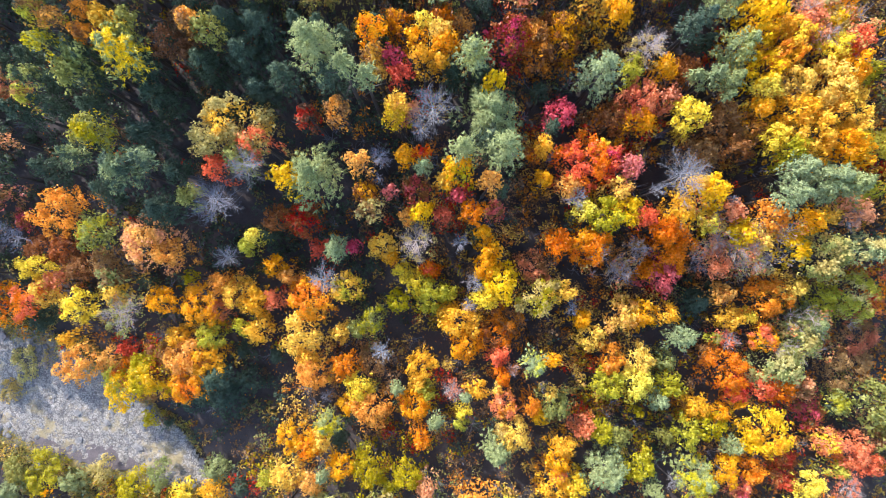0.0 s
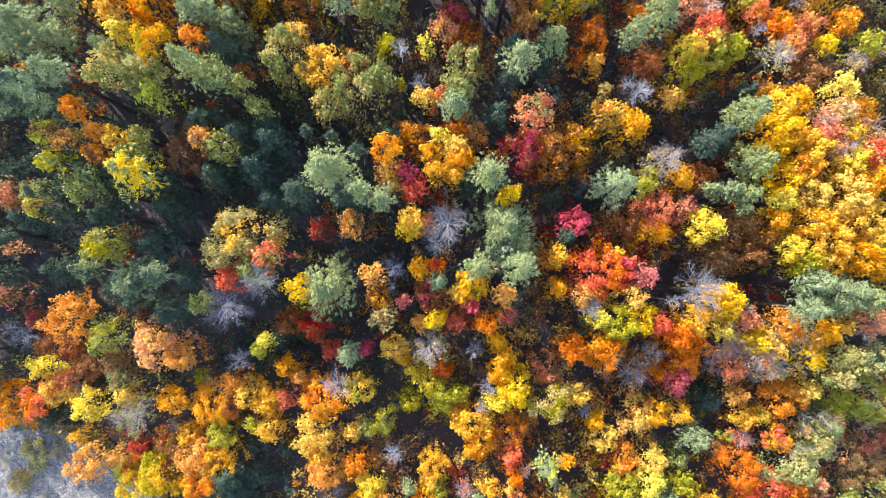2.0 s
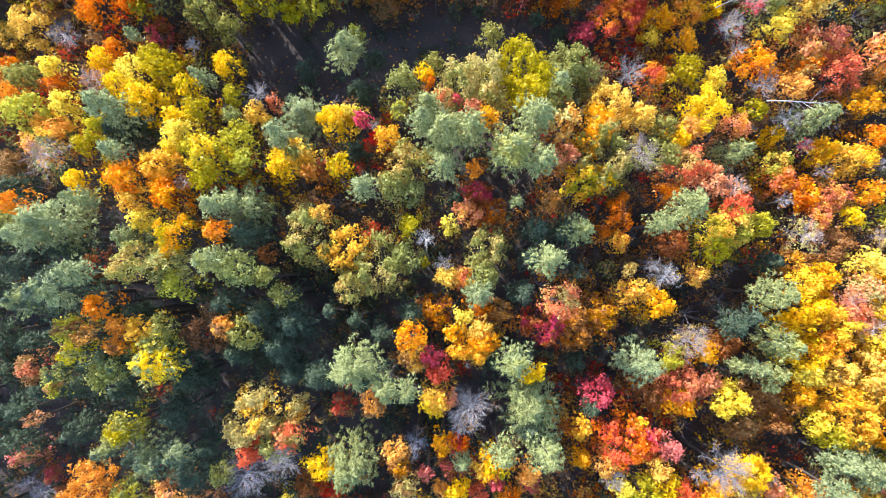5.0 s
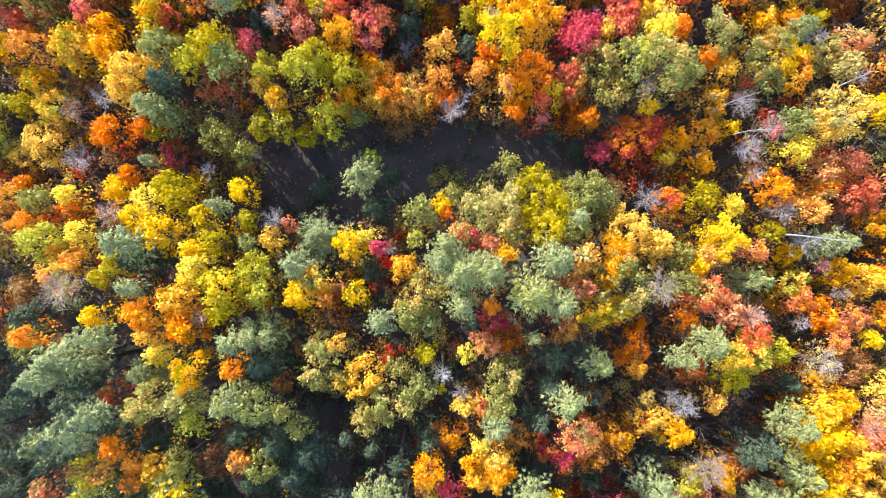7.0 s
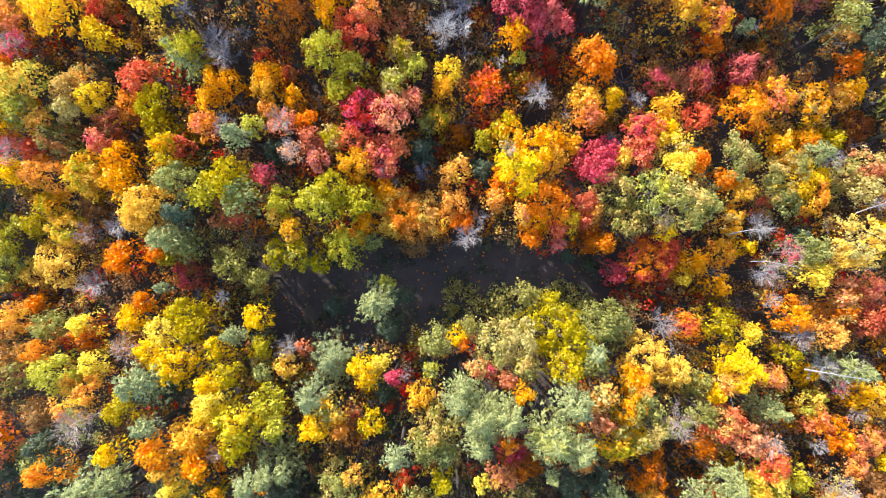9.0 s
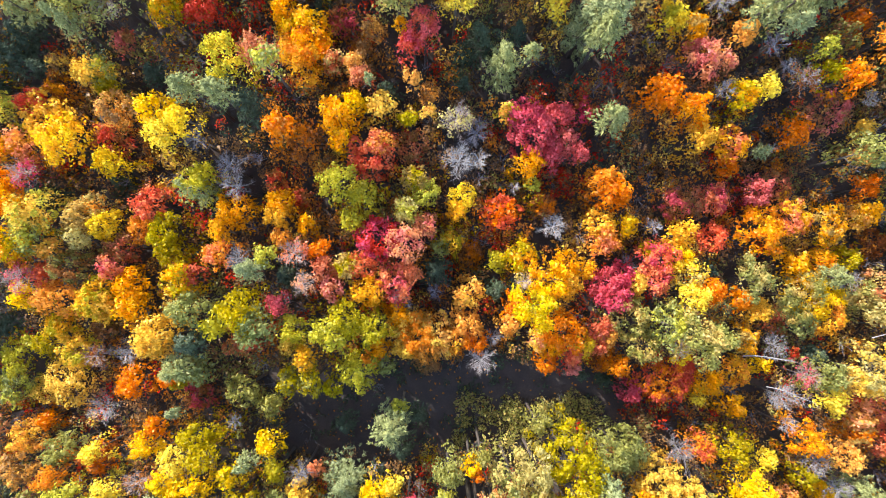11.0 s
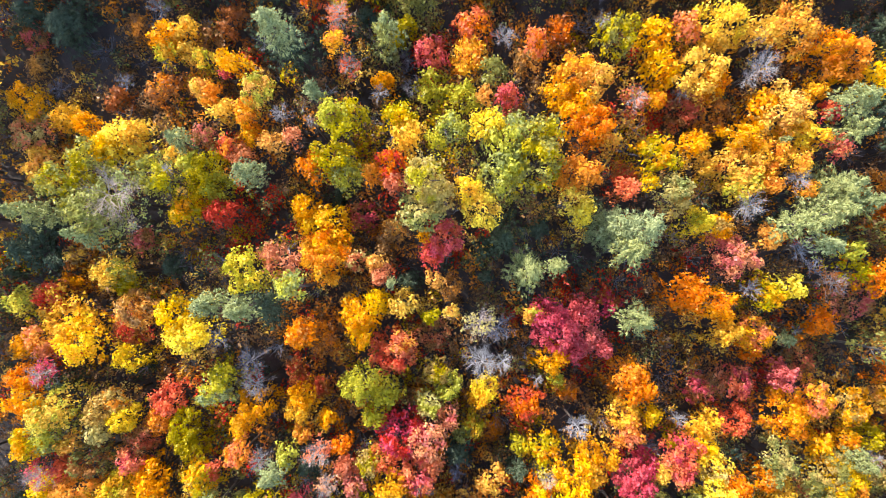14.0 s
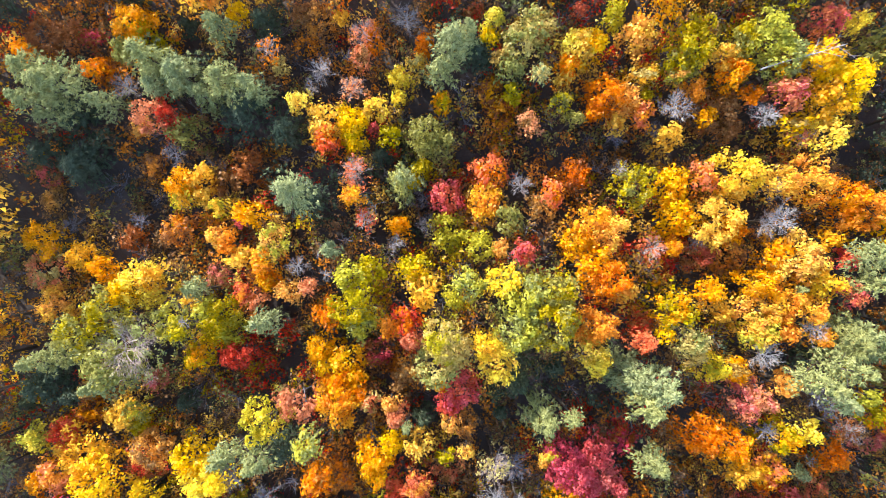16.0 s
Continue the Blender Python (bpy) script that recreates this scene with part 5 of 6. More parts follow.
oak("L", -15.4, 100.7, 10.9, 0.96)
oak("KL", -15.4, 90.4, 13.1, 1.93)
understorey_tree("BR", -14.8, 98.4, 8.3, 1.74)
oak("KL", -14.8, 94.2, 11.9, 1.61)
oak("L", -13.4, 92.2, 11.8, 1.62)
aspen("GO", -12.9, 101.4, 11.4, 0.82)
bare_tree("dK", -9.8, 100.2, 13.2, 2.12)
aspen("G", -9.4, 90.3, 9.4, 1.21)
bare_tree("dw", -9.4, 95.7, 12.9, 2.42)
birch("Y", -8.8, 92.1, 11.0, 1.64)
bare_tree("dv", -7.5, 99.4, 10.1, 2.22)
bare_tree("dw", -7.1, 95.8, 12.7, 1.27)
maple("SO", -4.0, 90.6, 11.9, 2.16)
maple("OL", -3.9, 101.3, 13.1, 1.36)
bare_tree("d", -2.8, 93.1, 9.3, 1.00)
red_maple("C", -1.9, 100.5, 14.5, 1.96)
aspen("G", -1.4, 95.7, 12.6, 1.78)
red_maple("C", -0.7, 99.3, 14.8, 2.70)
oak("L", -0.6, 93.4, 10.2, 0.79)
red_maple("C", 1.5, 96.9, 11.8, 1.41)
understorey_tree("BO", 1.6, 91.4, 8.0, 1.71)
red_maple("C", 2.2, 101.0, 13.1, 1.87)
red_maple("C", 3.1, 98.2, 12.4, 1.65)
red_maple("C", 4.5, 97.2, 11.7, 1.15)
maple("O", 7.4, 93.8, 13.3, 1.90)
pine("q", 7.9, 100.5, 15.2, 2.21)
maple("O", 8.8, 92.6, 13.8, 2.21)
understorey_tree("BC", 17.3, 91.4, 8.5, 2.32)
aspen("G", 18.9, 99.0, 12.3, 1.90)
understorey_tree("BR", 20.5, 92.4, 5.8, 1.97)
maple("SC", 22.3, 92.3, 9.1, 2.02)
aspen("GS", 22.9, 98.7, 10.6, 1.95)
maple("O", 23.8, 96.3, 7.7, 1.36)
pine("q", 27.2, 97.8, 8.8, 1.00)
red_maple("C", 27.2, 93.3, 9.6, 1.74)
understorey_tree("BC", 28.7, 92.8, 3.2, 1.60)
bare_tree("dw", 29.6, 98.6, 5.3, 0.83)
maple("O", 30.5, 100.1, 9.6, 1.97)
aspen("GS", 32.0, 90.0, 8.5, 2.75)
understorey_tree("BR", 32.0, 95.0, 3.6, 1.80)
maple("O", 39.6, 97.3, 8.5, 1.67)
aspen("G", 39.9, 100.6, 8.2, 1.00)
maple("OG", 40.4, 90.0, 8.0, 1.72)
maple("O", 40.7, 93.7, 8.2, 1.70)
aspen("G", 41.7, 90.7, 7.8, 1.51)
pine("p", -66.1, 105.8, 5.7, 1.37)
oak("LY", -63.3, 102.0, 10.2, 1.68)
pine("p", -62.8, 108.4, 9.0, 2.63)
pine("p", -61.2, 111.0, 8.7, 2.29)
maple("SR", -60.1, 102.6, 9.9, 1.69)
maple("S", -59.9, 103.9, 8.0, 0.66)
pine("p", -59.6, 107.1, 8.0, 1.86)
pine("q", -58.8, 112.3, 15.8, 2.35)
understorey_tree("BG", -58.1, 105.1, 7.3, 1.87)
understorey_tree("BG", -57.5, 107.5, 7.7, 1.32)
aspen("G", -52.1, 105.8, 12.3, 1.74)
pine("q", -52.0, 109.9, 17.2, 1.73)
oak("L", -50.6, 104.2, 10.3, 1.15)
oak("V", -50.6, 112.1, 18.1, 2.69)
oak("VL", -50.6, 105.9, 12.1, 1.62)
bare_tree("dV", -48.4, 113.8, 16.0, 3.83)
understorey_tree("BC", -48.4, 109.6, 10.0, 1.39)
pine("p", -45.9, 106.4, 8.3, 1.65)
oak("LG", -42.8, 112.5, 12.3, 1.83)
red_maple("R", -39.2, 112.3, 11.3, 1.61)
pine("q", -38.7, 102.5, 18.6, 2.08)
red_maple("R", -37.3, 112.9, 11.0, 0.74)
pine("q", -35.3, 102.0, 19.1, 2.07)
oak("LY", -35.0, 106.0, 18.0, 2.40)
pine("p", -33.5, 102.1, 13.7, 2.50)
red_maple("R", -32.1, 107.2, 14.7, 2.03)
aspen("G", -29.7, 113.3, 10.7, 1.62)
oak("VL", -29.5, 104.4, 20.5, 1.37)
aspen("GO", -27.5, 107.2, 13.3, 2.45)
aspen("GY", -27.4, 110.9, 10.7, 2.77)
maple("OG", -26.9, 108.3, 13.0, 2.20)
oak("KS", -24.2, 107.2, 11.0, 1.26)
understorey_tree("BC", -23.2, 112.3, 8.1, 1.94)
maple("O", -21.7, 107.1, 11.3, 1.13)
birch("Y", -21.7, 102.2, 12.5, 1.63)
maple("SR", -21.0, 105.2, 11.9, 1.25)
understorey_tree("B", -20.7, 109.0, 8.2, 1.30)
pine("q", -19.7, 104.6, 13.2, 0.80)
understorey_tree("BO", -19.2, 110.8, 10.9, 1.56)
aspen("G", -18.4, 102.2, 12.2, 1.57)
pine("p", -18.1, 104.5, 9.2, 1.97)
oak("VK", -16.4, 112.1, 18.6, 2.22)
aspen("G", -15.9, 109.8, 14.0, 0.71)
maple("O", -14.8, 104.9, 12.2, 0.87)
red_maple("RC", -14.7, 107.8, 14.9, 1.54)
oak("K", -14.6, 113.7, 18.5, 1.88)
red_maple("CR", -13.6, 109.4, 16.1, 1.74)
understorey_tree("BO", -12.9, 103.9, 9.3, 1.30)
birch("YG", -10.1, 112.3, 17.6, 2.03)
pine("p", -8.9, 105.3, 8.9, 0.98)
pine("p", -7.3, 109.6, 12.4, 2.37)
pine("q", -4.8, 106.0, 17.5, 2.93)
pine("p", -2.8, 110.9, 10.4, 1.26)
pine("q", -1.9, 106.6, 16.6, 1.29)
bare_tree("d", -1.1, 113.1, 13.5, 0.83)
birch("YG", 0.1, 113.4, 16.3, 1.72)
birch("Y", 1.1, 112.3, 15.2, 1.28)
pine("q", 4.7, 110.7, 16.3, 3.07)
understorey_tree("BC", 5.3, 102.1, 10.0, 1.95)
pine("q", 5.4, 108.2, 20.2, 2.22)
pine("q", 6.2, 110.4, 21.4, 2.60)
oak("K", 11.2, 113.0, 14.6, 1.17)
maple("O", 14.0, 103.6, 14.0, 2.20)
birch("YL", 14.1, 111.5, 13.5, 1.80)
aspen("GK", 17.1, 110.8, 12.6, 1.83)
aspen("GO", 17.4, 102.2, 13.5, 2.23)
maple("SC", 18.2, 107.7, 13.4, 2.44)
bare_tree("dw", 18.9, 113.1, 13.1, 2.05)
bare_tree("d", 20.7, 104.0, 11.3, 1.58)
maple("SC", 20.8, 107.1, 11.8, 1.24)
maple("O", 21.9, 109.5, 14.0, 1.56)
pine("q", 22.3, 110.9, 21.1, 2.17)
oak("LG", 22.8, 103.4, 13.4, 1.85)
pine("q", 25.0, 108.8, 19.3, 1.56)
bare_tree("dv", 25.1, 108.4, 12.8, 1.53)
birch("Y", 25.1, 104.1, 13.3, 1.41)
pine("q", 25.9, 112.1, 19.7, 2.21)
pine("p", 26.7, 112.1, 7.0, 1.32)
bare_tree("dv", 27.6, 106.5, 11.0, 1.26)
bare_tree("dB", 28.8, 104.7, 13.4, 1.84)
oak("L", 31.2, 108.4, 13.3, 0.91)
pine("q", 31.3, 113.5, 15.6, 1.51)
oak("L", 32.7, 106.0, 12.6, 1.23)
maple("OG", 34.7, 105.6, 13.7, 2.14)
understorey_tree("BC", 35.7, 102.6, 8.3, 2.53)
understorey_tree("BO", 36.8, 112.7, 9.4, 1.59)
bare_tree("dw", 38.7, 103.6, 8.9, 1.18)
oak("V", -62.1, 124.1, 4.5, 1.18)
maple("SK", -61.8, 121.8, 6.9, 2.57)
aspen("G", -61.7, 125.4, 7.2, 2.28)
aspen("GO", -60.4, 118.2, 8.3, 2.55)
aspen("G", -57.7, 123.6, 7.0, 1.91)
oak("VL", -54.3, 115.1, 16.1, 2.29)
aspen("G", -53.5, 122.2, 10.6, 1.70)
oak("VL", -52.1, 117.5, 14.5, 2.57)
understorey_tree("B", -51.4, 125.7, 6.0, 1.60)
birch("Y", -51.2, 119.5, 11.5, 1.51)
birch("Y", -49.6, 120.5, 11.5, 2.66)
aspen("G", -48.2, 121.1, 10.5, 1.52)
oak("VL", -45.3, 116.3, 14.2, 2.47)
oak("L", -43.7, 115.8, 14.1, 1.17)
aspen("G", -43.5, 118.7, 10.5, 0.92)
bare_tree("d", -42.8, 116.7, 13.8, 0.70)
pine("q", -42.3, 120.1, 13.8, 1.52)
oak("L", -41.7, 117.8, 11.6, 1.51)
understorey_tree("BC", -41.4, 121.6, 7.8, 1.65)
birch("YL", -41.2, 114.5, 10.3, 1.24)
maple("OG", -40.5, 126.0, 10.7, 1.19)
oak("L", -40.2, 116.8, 12.8, 2.28)
oak("L", -39.4, 115.1, 11.1, 1.85)
maple("O", -39.1, 125.0, 11.1, 1.19)
aspen("G", -37.9, 123.2, 12.0, 1.54)
red_maple("RO", -37.6, 119.6, 10.8, 1.22)
maple("S", -36.5, 118.7, 10.5, 1.10)
maple("OG", -35.2, 123.0, 12.6, 1.53)
aspen("G", -35.0, 120.9, 11.5, 1.20)
pine("q", -35.0, 116.6, 15.0, 2.23)
maple("O", -34.5, 121.3, 11.0, 0.84)
oak("LO", -33.7, 124.9, 13.7, 1.61)
maple("O", -32.3, 119.8, 12.4, 1.31)
bare_tree("d", -30.9, 122.6, 12.7, 1.29)
maple("SR", -29.9, 120.4, 12.8, 0.88)
maple("O", -28.0, 117.3, 12.7, 1.49)
bare_tree("d", -27.9, 121.7, 13.0, 0.88)
pine("q", -27.1, 124.3, 16.4, 0.99)
pine("p", -26.3, 114.5, 5.2, 1.21)
pine("p", -25.9, 115.6, 6.6, 1.32)
oak("L", -25.5, 118.0, 16.0, 2.27)
oak("L", -25.2, 121.7, 18.4, 1.51)
oak("LV", -24.7, 116.5, 14.1, 2.00)
oak("L", -24.1, 120.2, 18.4, 0.97)
oak("L", -23.2, 122.3, 15.2, 1.30)
maple("O", -21.1, 116.4, 14.7, 1.28)
bare_tree("d", -20.7, 125.0, 11.1, 1.19)
red_maple("RO", -19.2, 117.3, 16.7, 1.57)
red_maple("R", -19.1, 115.0, 16.6, 1.41)
oak("LY", -18.8, 122.3, 14.3, 1.72)
aspen("G", -17.6, 120.1, 15.9, 1.58)
oak("KL", -15.7, 115.2, 20.7, 2.34)
oak("L", -14.7, 119.3, 16.0, 1.12)
oak("LV", -13.0, 120.4, 16.8, 1.78)
oak("L", -11.7, 124.8, 12.4, 1.76)
birch("YG", -11.4, 114.5, 17.6, 1.68)
maple("O", -9.5, 124.6, 12.7, 0.87)
birch("Y", -9.5, 120.9, 17.5, 1.81)
oak("VL", -7.7, 116.2, 20.0, 2.36)
oak("VL", -7.2, 119.0, 19.5, 3.01)
red_maple("CR", -7.1, 124.1, 15.0, 1.24)
oak("VL", -4.6, 117.0, 20.5, 2.87)
oak("VL", -3.8, 120.2, 18.0, 1.91)
aspen("G", -1.5, 125.1, 13.3, 1.73)
maple("O", -0.1, 116.1, 16.8, 1.69)
aspen("GO", 0.2, 122.6, 15.0, 2.05)
maple("O", 1.4, 116.3, 15.2, 1.15)
maple("O", 1.6, 121.2, 16.0, 2.25)
aspen("GO", 1.7, 125.8, 14.7, 2.26)
aspen("GO", 3.5, 119.8, 14.2, 1.27)
maple("S", 5.6, 114.6, 15.3, 1.15)
understorey_tree("BR", 5.8, 116.2, 12.0, 1.57)
bare_tree("dS", 6.8, 124.5, 10.9, 1.56)
birch("Y", 8.0, 115.3, 14.4, 0.76)
oak("LG", 8.7, 118.5, 15.9, 2.16)
aspen("GO", 9.5, 124.5, 10.7, 1.20)
oak("KV", 10.5, 114.6, 15.9, 1.72)
bare_tree("d", 12.1, 125.4, 9.4, 1.22)
understorey_tree("BR", 13.2, 124.5, 9.1, 2.48)
aspen("G", 13.4, 119.7, 11.9, 1.56)
aspen("G", 15.1, 117.5, 11.3, 1.21)
understorey_tree("BO", 16.6, 124.0, 8.4, 2.19)
aspen("GO", 18.6, 117.8, 13.3, 2.37)
aspen("G", 18.9, 120.7, 12.9, 2.37)
oak("LG", 19.0, 115.4, 13.8, 2.01)
aspen("G", 20.6, 123.9, 11.3, 1.55)
maple("GO", 21.4, 118.4, 13.3, 2.25)
maple("O", 21.8, 115.5, 12.9, 1.19)
aspen("GO", 22.9, 123.5, 13.8, 2.78)
pine("q", 22.9, 120.1, 11.8, 0.66)
bare_tree("d", 24.1, 115.9, 12.9, 1.67)
maple("GO", 24.4, 117.8, 13.3, 1.77)
aspen("GY", 25.3, 120.7, 13.0, 2.06)
maple("OG", 25.4, 114.9, 13.0, 1.19)
aspen("G", 26.3, 125.6, 11.1, 1.31)
maple("SC", 28.2, 123.4, 11.4, 1.31)
pine("q", 28.3, 114.3, 14.8, 3.35)
maple("SC", 28.9, 119.7, 12.1, 1.31)
pine("q", 28.9, 123.7, 16.1, 2.49)
pine("q", 29.3, 120.9, 15.5, 1.95)
pine("q", 29.6, 115.4, 14.5, 2.07)
understorey_tree("BO", 36.1, 116.2, 9.2, 1.57)
understorey_tree("BC", -61.9, 133.3, 3.0, 1.63)
pine("p", -61.8, 135.5, 4.9, 2.57)
understorey_tree("BO", -61.8, 130.3, 3.0, 1.98)
bare_tree("dv", -59.7, 127.5, 3.0, 1.53)
pine("p", -57.2, 134.1, 5.8, 3.21)
bare_tree("dv", -50.6, 127.7, 5.2, 1.29)
maple("O", -48.9, 137.9, 6.9, 1.10)
understorey_tree("BO", -48.8, 134.0, 4.3, 1.60)
understorey_tree("BO", -45.7, 126.9, 7.2, 1.89)
bare_tree("d", -45.2, 134.9, 7.0, 1.54)
oak("V", -44.1, 137.5, 8.4, 1.80)
oak("LG", -44.1, 130.0, 9.2, 1.21)
aspen("G", -44.1, 131.7, 9.7, 1.79)
aspen("G", -42.2, 132.2, 9.3, 1.50)
aspen("G", -42.0, 130.0, 9.0, 0.91)
understorey_tree("B", -40.6, 132.3, 6.1, 1.57)
oak("LG", -39.7, 129.0, 10.7, 1.19)
red_maple("C", -37.5, 127.2, 10.3, 0.60)
understorey_tree("B", -37.3, 133.9, 8.1, 1.82)
aspen("G", -36.4, 128.1, 12.6, 1.44)
pine("p", -33.0, 137.3, 8.5, 2.44)
pine("q", -30.5, 129.9, 19.0, 2.37)
pine("p", -30.3, 130.1, 12.6, 2.64)
maple("SO", -28.3, 136.2, 9.7, 1.47)
birch("YL", -25.4, 136.4, 8.8, 1.49)
aspen("GO", -25.2, 129.7, 13.4, 1.25)
bare_tree("dS", -24.8, 132.4, 12.3, 1.72)
bare_tree("dS", -23.8, 127.4, 12.3, 1.45)
red_maple("C", -23.3, 137.8, 6.6, 0.61)
pine("p", -22.5, 135.2, 5.1, 1.59)
oak("L", -21.4, 136.8, 7.9, 1.09)
aspen("G", -20.3, 127.1, 9.4, 1.34)
pine("qV", -20.0, 131.8, 12.3, 2.58)
oak("L", -19.2, 132.1, 6.2, 0.94)
bare_tree("dv", -18.1, 130.8, 3.4, 1.70)
oak("L", -18.1, 133.5, 6.6, 1.24)
oak("V", -17.7, 136.7, 9.8, 2.36)
bare_tree("dv", -17.5, 127.5, 3.9, 1.71)
oak("V", -16.5, 135.9, 8.1, 1.82)
red_maple("CR", -15.4, 130.4, 8.7, 1.83)
oak("L", -14.8, 126.2, 9.4, 2.14)
aspen("GO", -10.7, 129.9, 9.4, 2.18)
maple("SO", -10.3, 133.0, 9.1, 2.05)
oak("V", -8.3, 127.7, 11.6, 1.53)
bare_tree("d", -7.3, 131.3, 9.3, 1.50)
maple("SB", -6.5, 137.9, 9.4, 1.18)
understorey_tree("BO", -4.4, 129.1, 8.9, 1.83)
maple("SO", -4.0, 130.5, 11.7, 1.45)
understorey_tree("BO", -0.7, 133.0, 7.7, 1.84)
aspen("GO", -0.0, 127.0, 14.4, 2.26)
aspen("G", 3.0, 137.7, 9.1, 0.89)
bare_tree("dv", 3.2, 136.8, 6.6, 1.60)
bare_tree("d", 3.3, 133.1, 8.7, 1.20)
oak("LV", 4.6, 131.1, 13.3, 2.27)
bare_tree("dv", 7.6, 137.4, 6.4, 1.54)
aspen("G", 8.6, 136.6, 10.2, 1.46)
birch("YG", 9.1, 131.6, 11.7, 2.09)
birch("YG", 9.8, 128.2, 12.0, 2.05)
maple("SO", 12.3, 132.4, 10.8, 1.52)
aspen("G", 13.6, 127.3, 13.2, 2.77)
birch("YG", 15.4, 132.3, 13.0, 2.51)
understorey_tree("B", 15.6, 137.7, 7.7, 1.82)
aspen("G", 15.8, 130.6, 11.0, 1.53)
aspen("GO", 16.0, 126.6, 11.5, 1.77)
bare_tree("dw", 19.3, 127.1, 9.5, 1.21)
bare_tree("dw", 19.9, 127.7, 11.8, 2.23)
bare_tree("d", 20.0, 131.1, 9.5, 1.20)
aspen("G", 20.6, 131.6, 11.8, 1.74)
birch("YK", 21.4, 137.4, 11.2, 1.43)
bare_tree("dS", 22.4, 136.2, 9.7, 1.18)
maple("OG", 22.9, 131.7, 13.1, 2.28)
birch("YG", 24.2, 136.2, 12.7, 2.03)
maple("OG", 27.4, 130.0, 13.3, 2.28)
aspen("G", 28.5, 127.9, 10.9, 1.18)
maple("O", 29.2, 128.8, 13.7, 2.51)
maple("OG", -60.3, 145.4, 8.2, 1.28)
understorey_tree("B", -59.0, 147.1, 6.8, 2.39)
pine("q", -58.6, 139.6, 12.4, 2.51)
pine("q", -58.1, 142.8, 12.3, 2.25)
pine("p", -57.4, 140.0, 6.0, 2.82)
understorey_tree("B", -56.4, 147.4, 6.0, 2.11)
pine("q", -55.7, 141.3, 13.1, 3.28)
understorey_tree("BC", -54.6, 147.7, 4.7, 1.53)
maple("OG", -53.3, 143.7, 7.5, 1.19)
understorey_tree("BO", -53.2, 144.0, 4.3, 1.56)
pine("q", -51.8, 139.9, 10.6, 1.74)
oak("V", -49.9, 145.9, 8.1, 1.46)
bare_tree("d", -49.5, 141.7, 7.5, 1.80)
aspen("G", -48.3, 147.9, 10.0, 2.27)
oak("L", -47.3, 147.1, 8.2, 1.46)
red_maple("R", -47.2, 138.7, 9.8, 1.75)
pine("q", -46.2, 141.7, 9.9, 1.45)
pine("q", -46.0, 144.0, 12.6, 3.04)
red_maple("R", -45.0, 138.6, 9.5, 0.93)
pine("p", -43.7, 149.1, 5.0, 1.85)
pine("q", -42.9, 142.4, 12.2, 2.49)
pine("q", -40.6, 140.4, 11.0, 1.73)
pine("q", -38.7, 147.1, 11.8, 1.67)
pine("q", -38.1, 141.6, 13.2, 2.34)
pine("p", -37.5, 140.3, 7.8, 3.38)
birch("Y", -37.2, 149.1, 8.6, 1.04)
pine("q", -35.4, 141.0, 13.0, 1.90)
pine("p", -35.1, 149.0, 7.2, 2.40)
bare_tree("dO", -34.0, 145.2, 8.6, 1.45)
oak("K", -33.0, 143.7, 8.1, 0.82)
birch("YG", -31.2, 140.2, 9.0, 1.35)
understorey_tree("B", -30.9, 149.5, 6.4, 1.79)
bare_tree("d", -29.8, 141.8, 6.9, 1.08)
understorey_tree("BO", -29.1, 149.6, 6.3, 1.79)
bare_tree("d", -28.6, 143.2, 8.3, 1.76)
aspen("G", -28.3, 138.4, 9.5, 1.94)
aspen("G", -26.4, 148.8, 8.1, 0.87)
birch("Y", -25.8, 138.4, 9.7, 1.76)
bare_tree("dS", -25.4, 141.7, 7.5, 1.56)
maple("SB", -24.1, 144.8, 8.1, 1.17)
bare_tree("dS", -24.0, 147.0, 8.7, 1.74)
maple("O", -23.2, 146.8, 8.2, 1.05)
birch("YG", -23.1, 139.8, 8.4, 1.49)
birch("Y", -20.6, 142.7, 8.4, 1.29)
birch("Y", -20.4, 140.7, 7.4, 0.90)
bare_tree("d", -19.4, 147.9, 9.3, 1.83)
aspen("GK", -18.3, 144.2, 8.4, 1.17)
maple("O", -17.7, 145.8, 8.7, 1.16)
pine("q", -15.9, 142.8, 12.3, 1.96)
aspen("GL", -15.6, 140.3, 7.9, 1.19)
pine("q", -14.8, 145.0, 13.7, 2.40)
pine("q", -13.2, 146.3, 12.4, 1.66)
pine("p", -12.0, 145.5, 7.3, 2.41)
birch("YL", -10.8, 146.8, 8.8, 0.86)
understorey_tree("BG", -10.4, 142.2, 5.6, 1.54)
oak("LY", -10.3, 148.5, 9.6, 1.14)
oak("K", -9.6, 144.6, 8.7, 0.87)
understorey_tree("BG", -9.1, 139.9, 5.5, 1.55)
oak("V", -8.5, 143.2, 9.9, 1.43)
oak("L", -8.3, 141.2, 8.5, 0.88)
oak("KV", -7.8, 145.5, 11.4, 1.95)
oak("VK", -6.0, 146.8, 12.2, 2.20)
pine("qK", -5.8, 142.2, 11.8, 1.12)
oak("LV", -3.2, 140.0, 10.0, 1.16)
aspen("G", -2.9, 142.3, 9.4, 0.87)
maple("OG", -2.9, 143.6, 10.6, 1.42)
birch("YG", -2.1, 145.3, 11.9, 1.94)
oak("V", -2.0, 138.3, 10.0, 1.16)
red_maple("R", -1.7, 148.9, 9.3, 0.68)
birch("YG", -0.4, 145.4, 11.8, 1.88)
maple("O", 0.4, 139.2, 9.7, 1.05)
maple("O", 1.4, 140.5, 12.3, 2.24)
oak("L", 1.9, 148.4, 10.9, 1.39)
maple("O", 3.6, 140.3, 11.0, 1.71)
maple("OG", 4.4, 146.3, 12.1, 1.98)
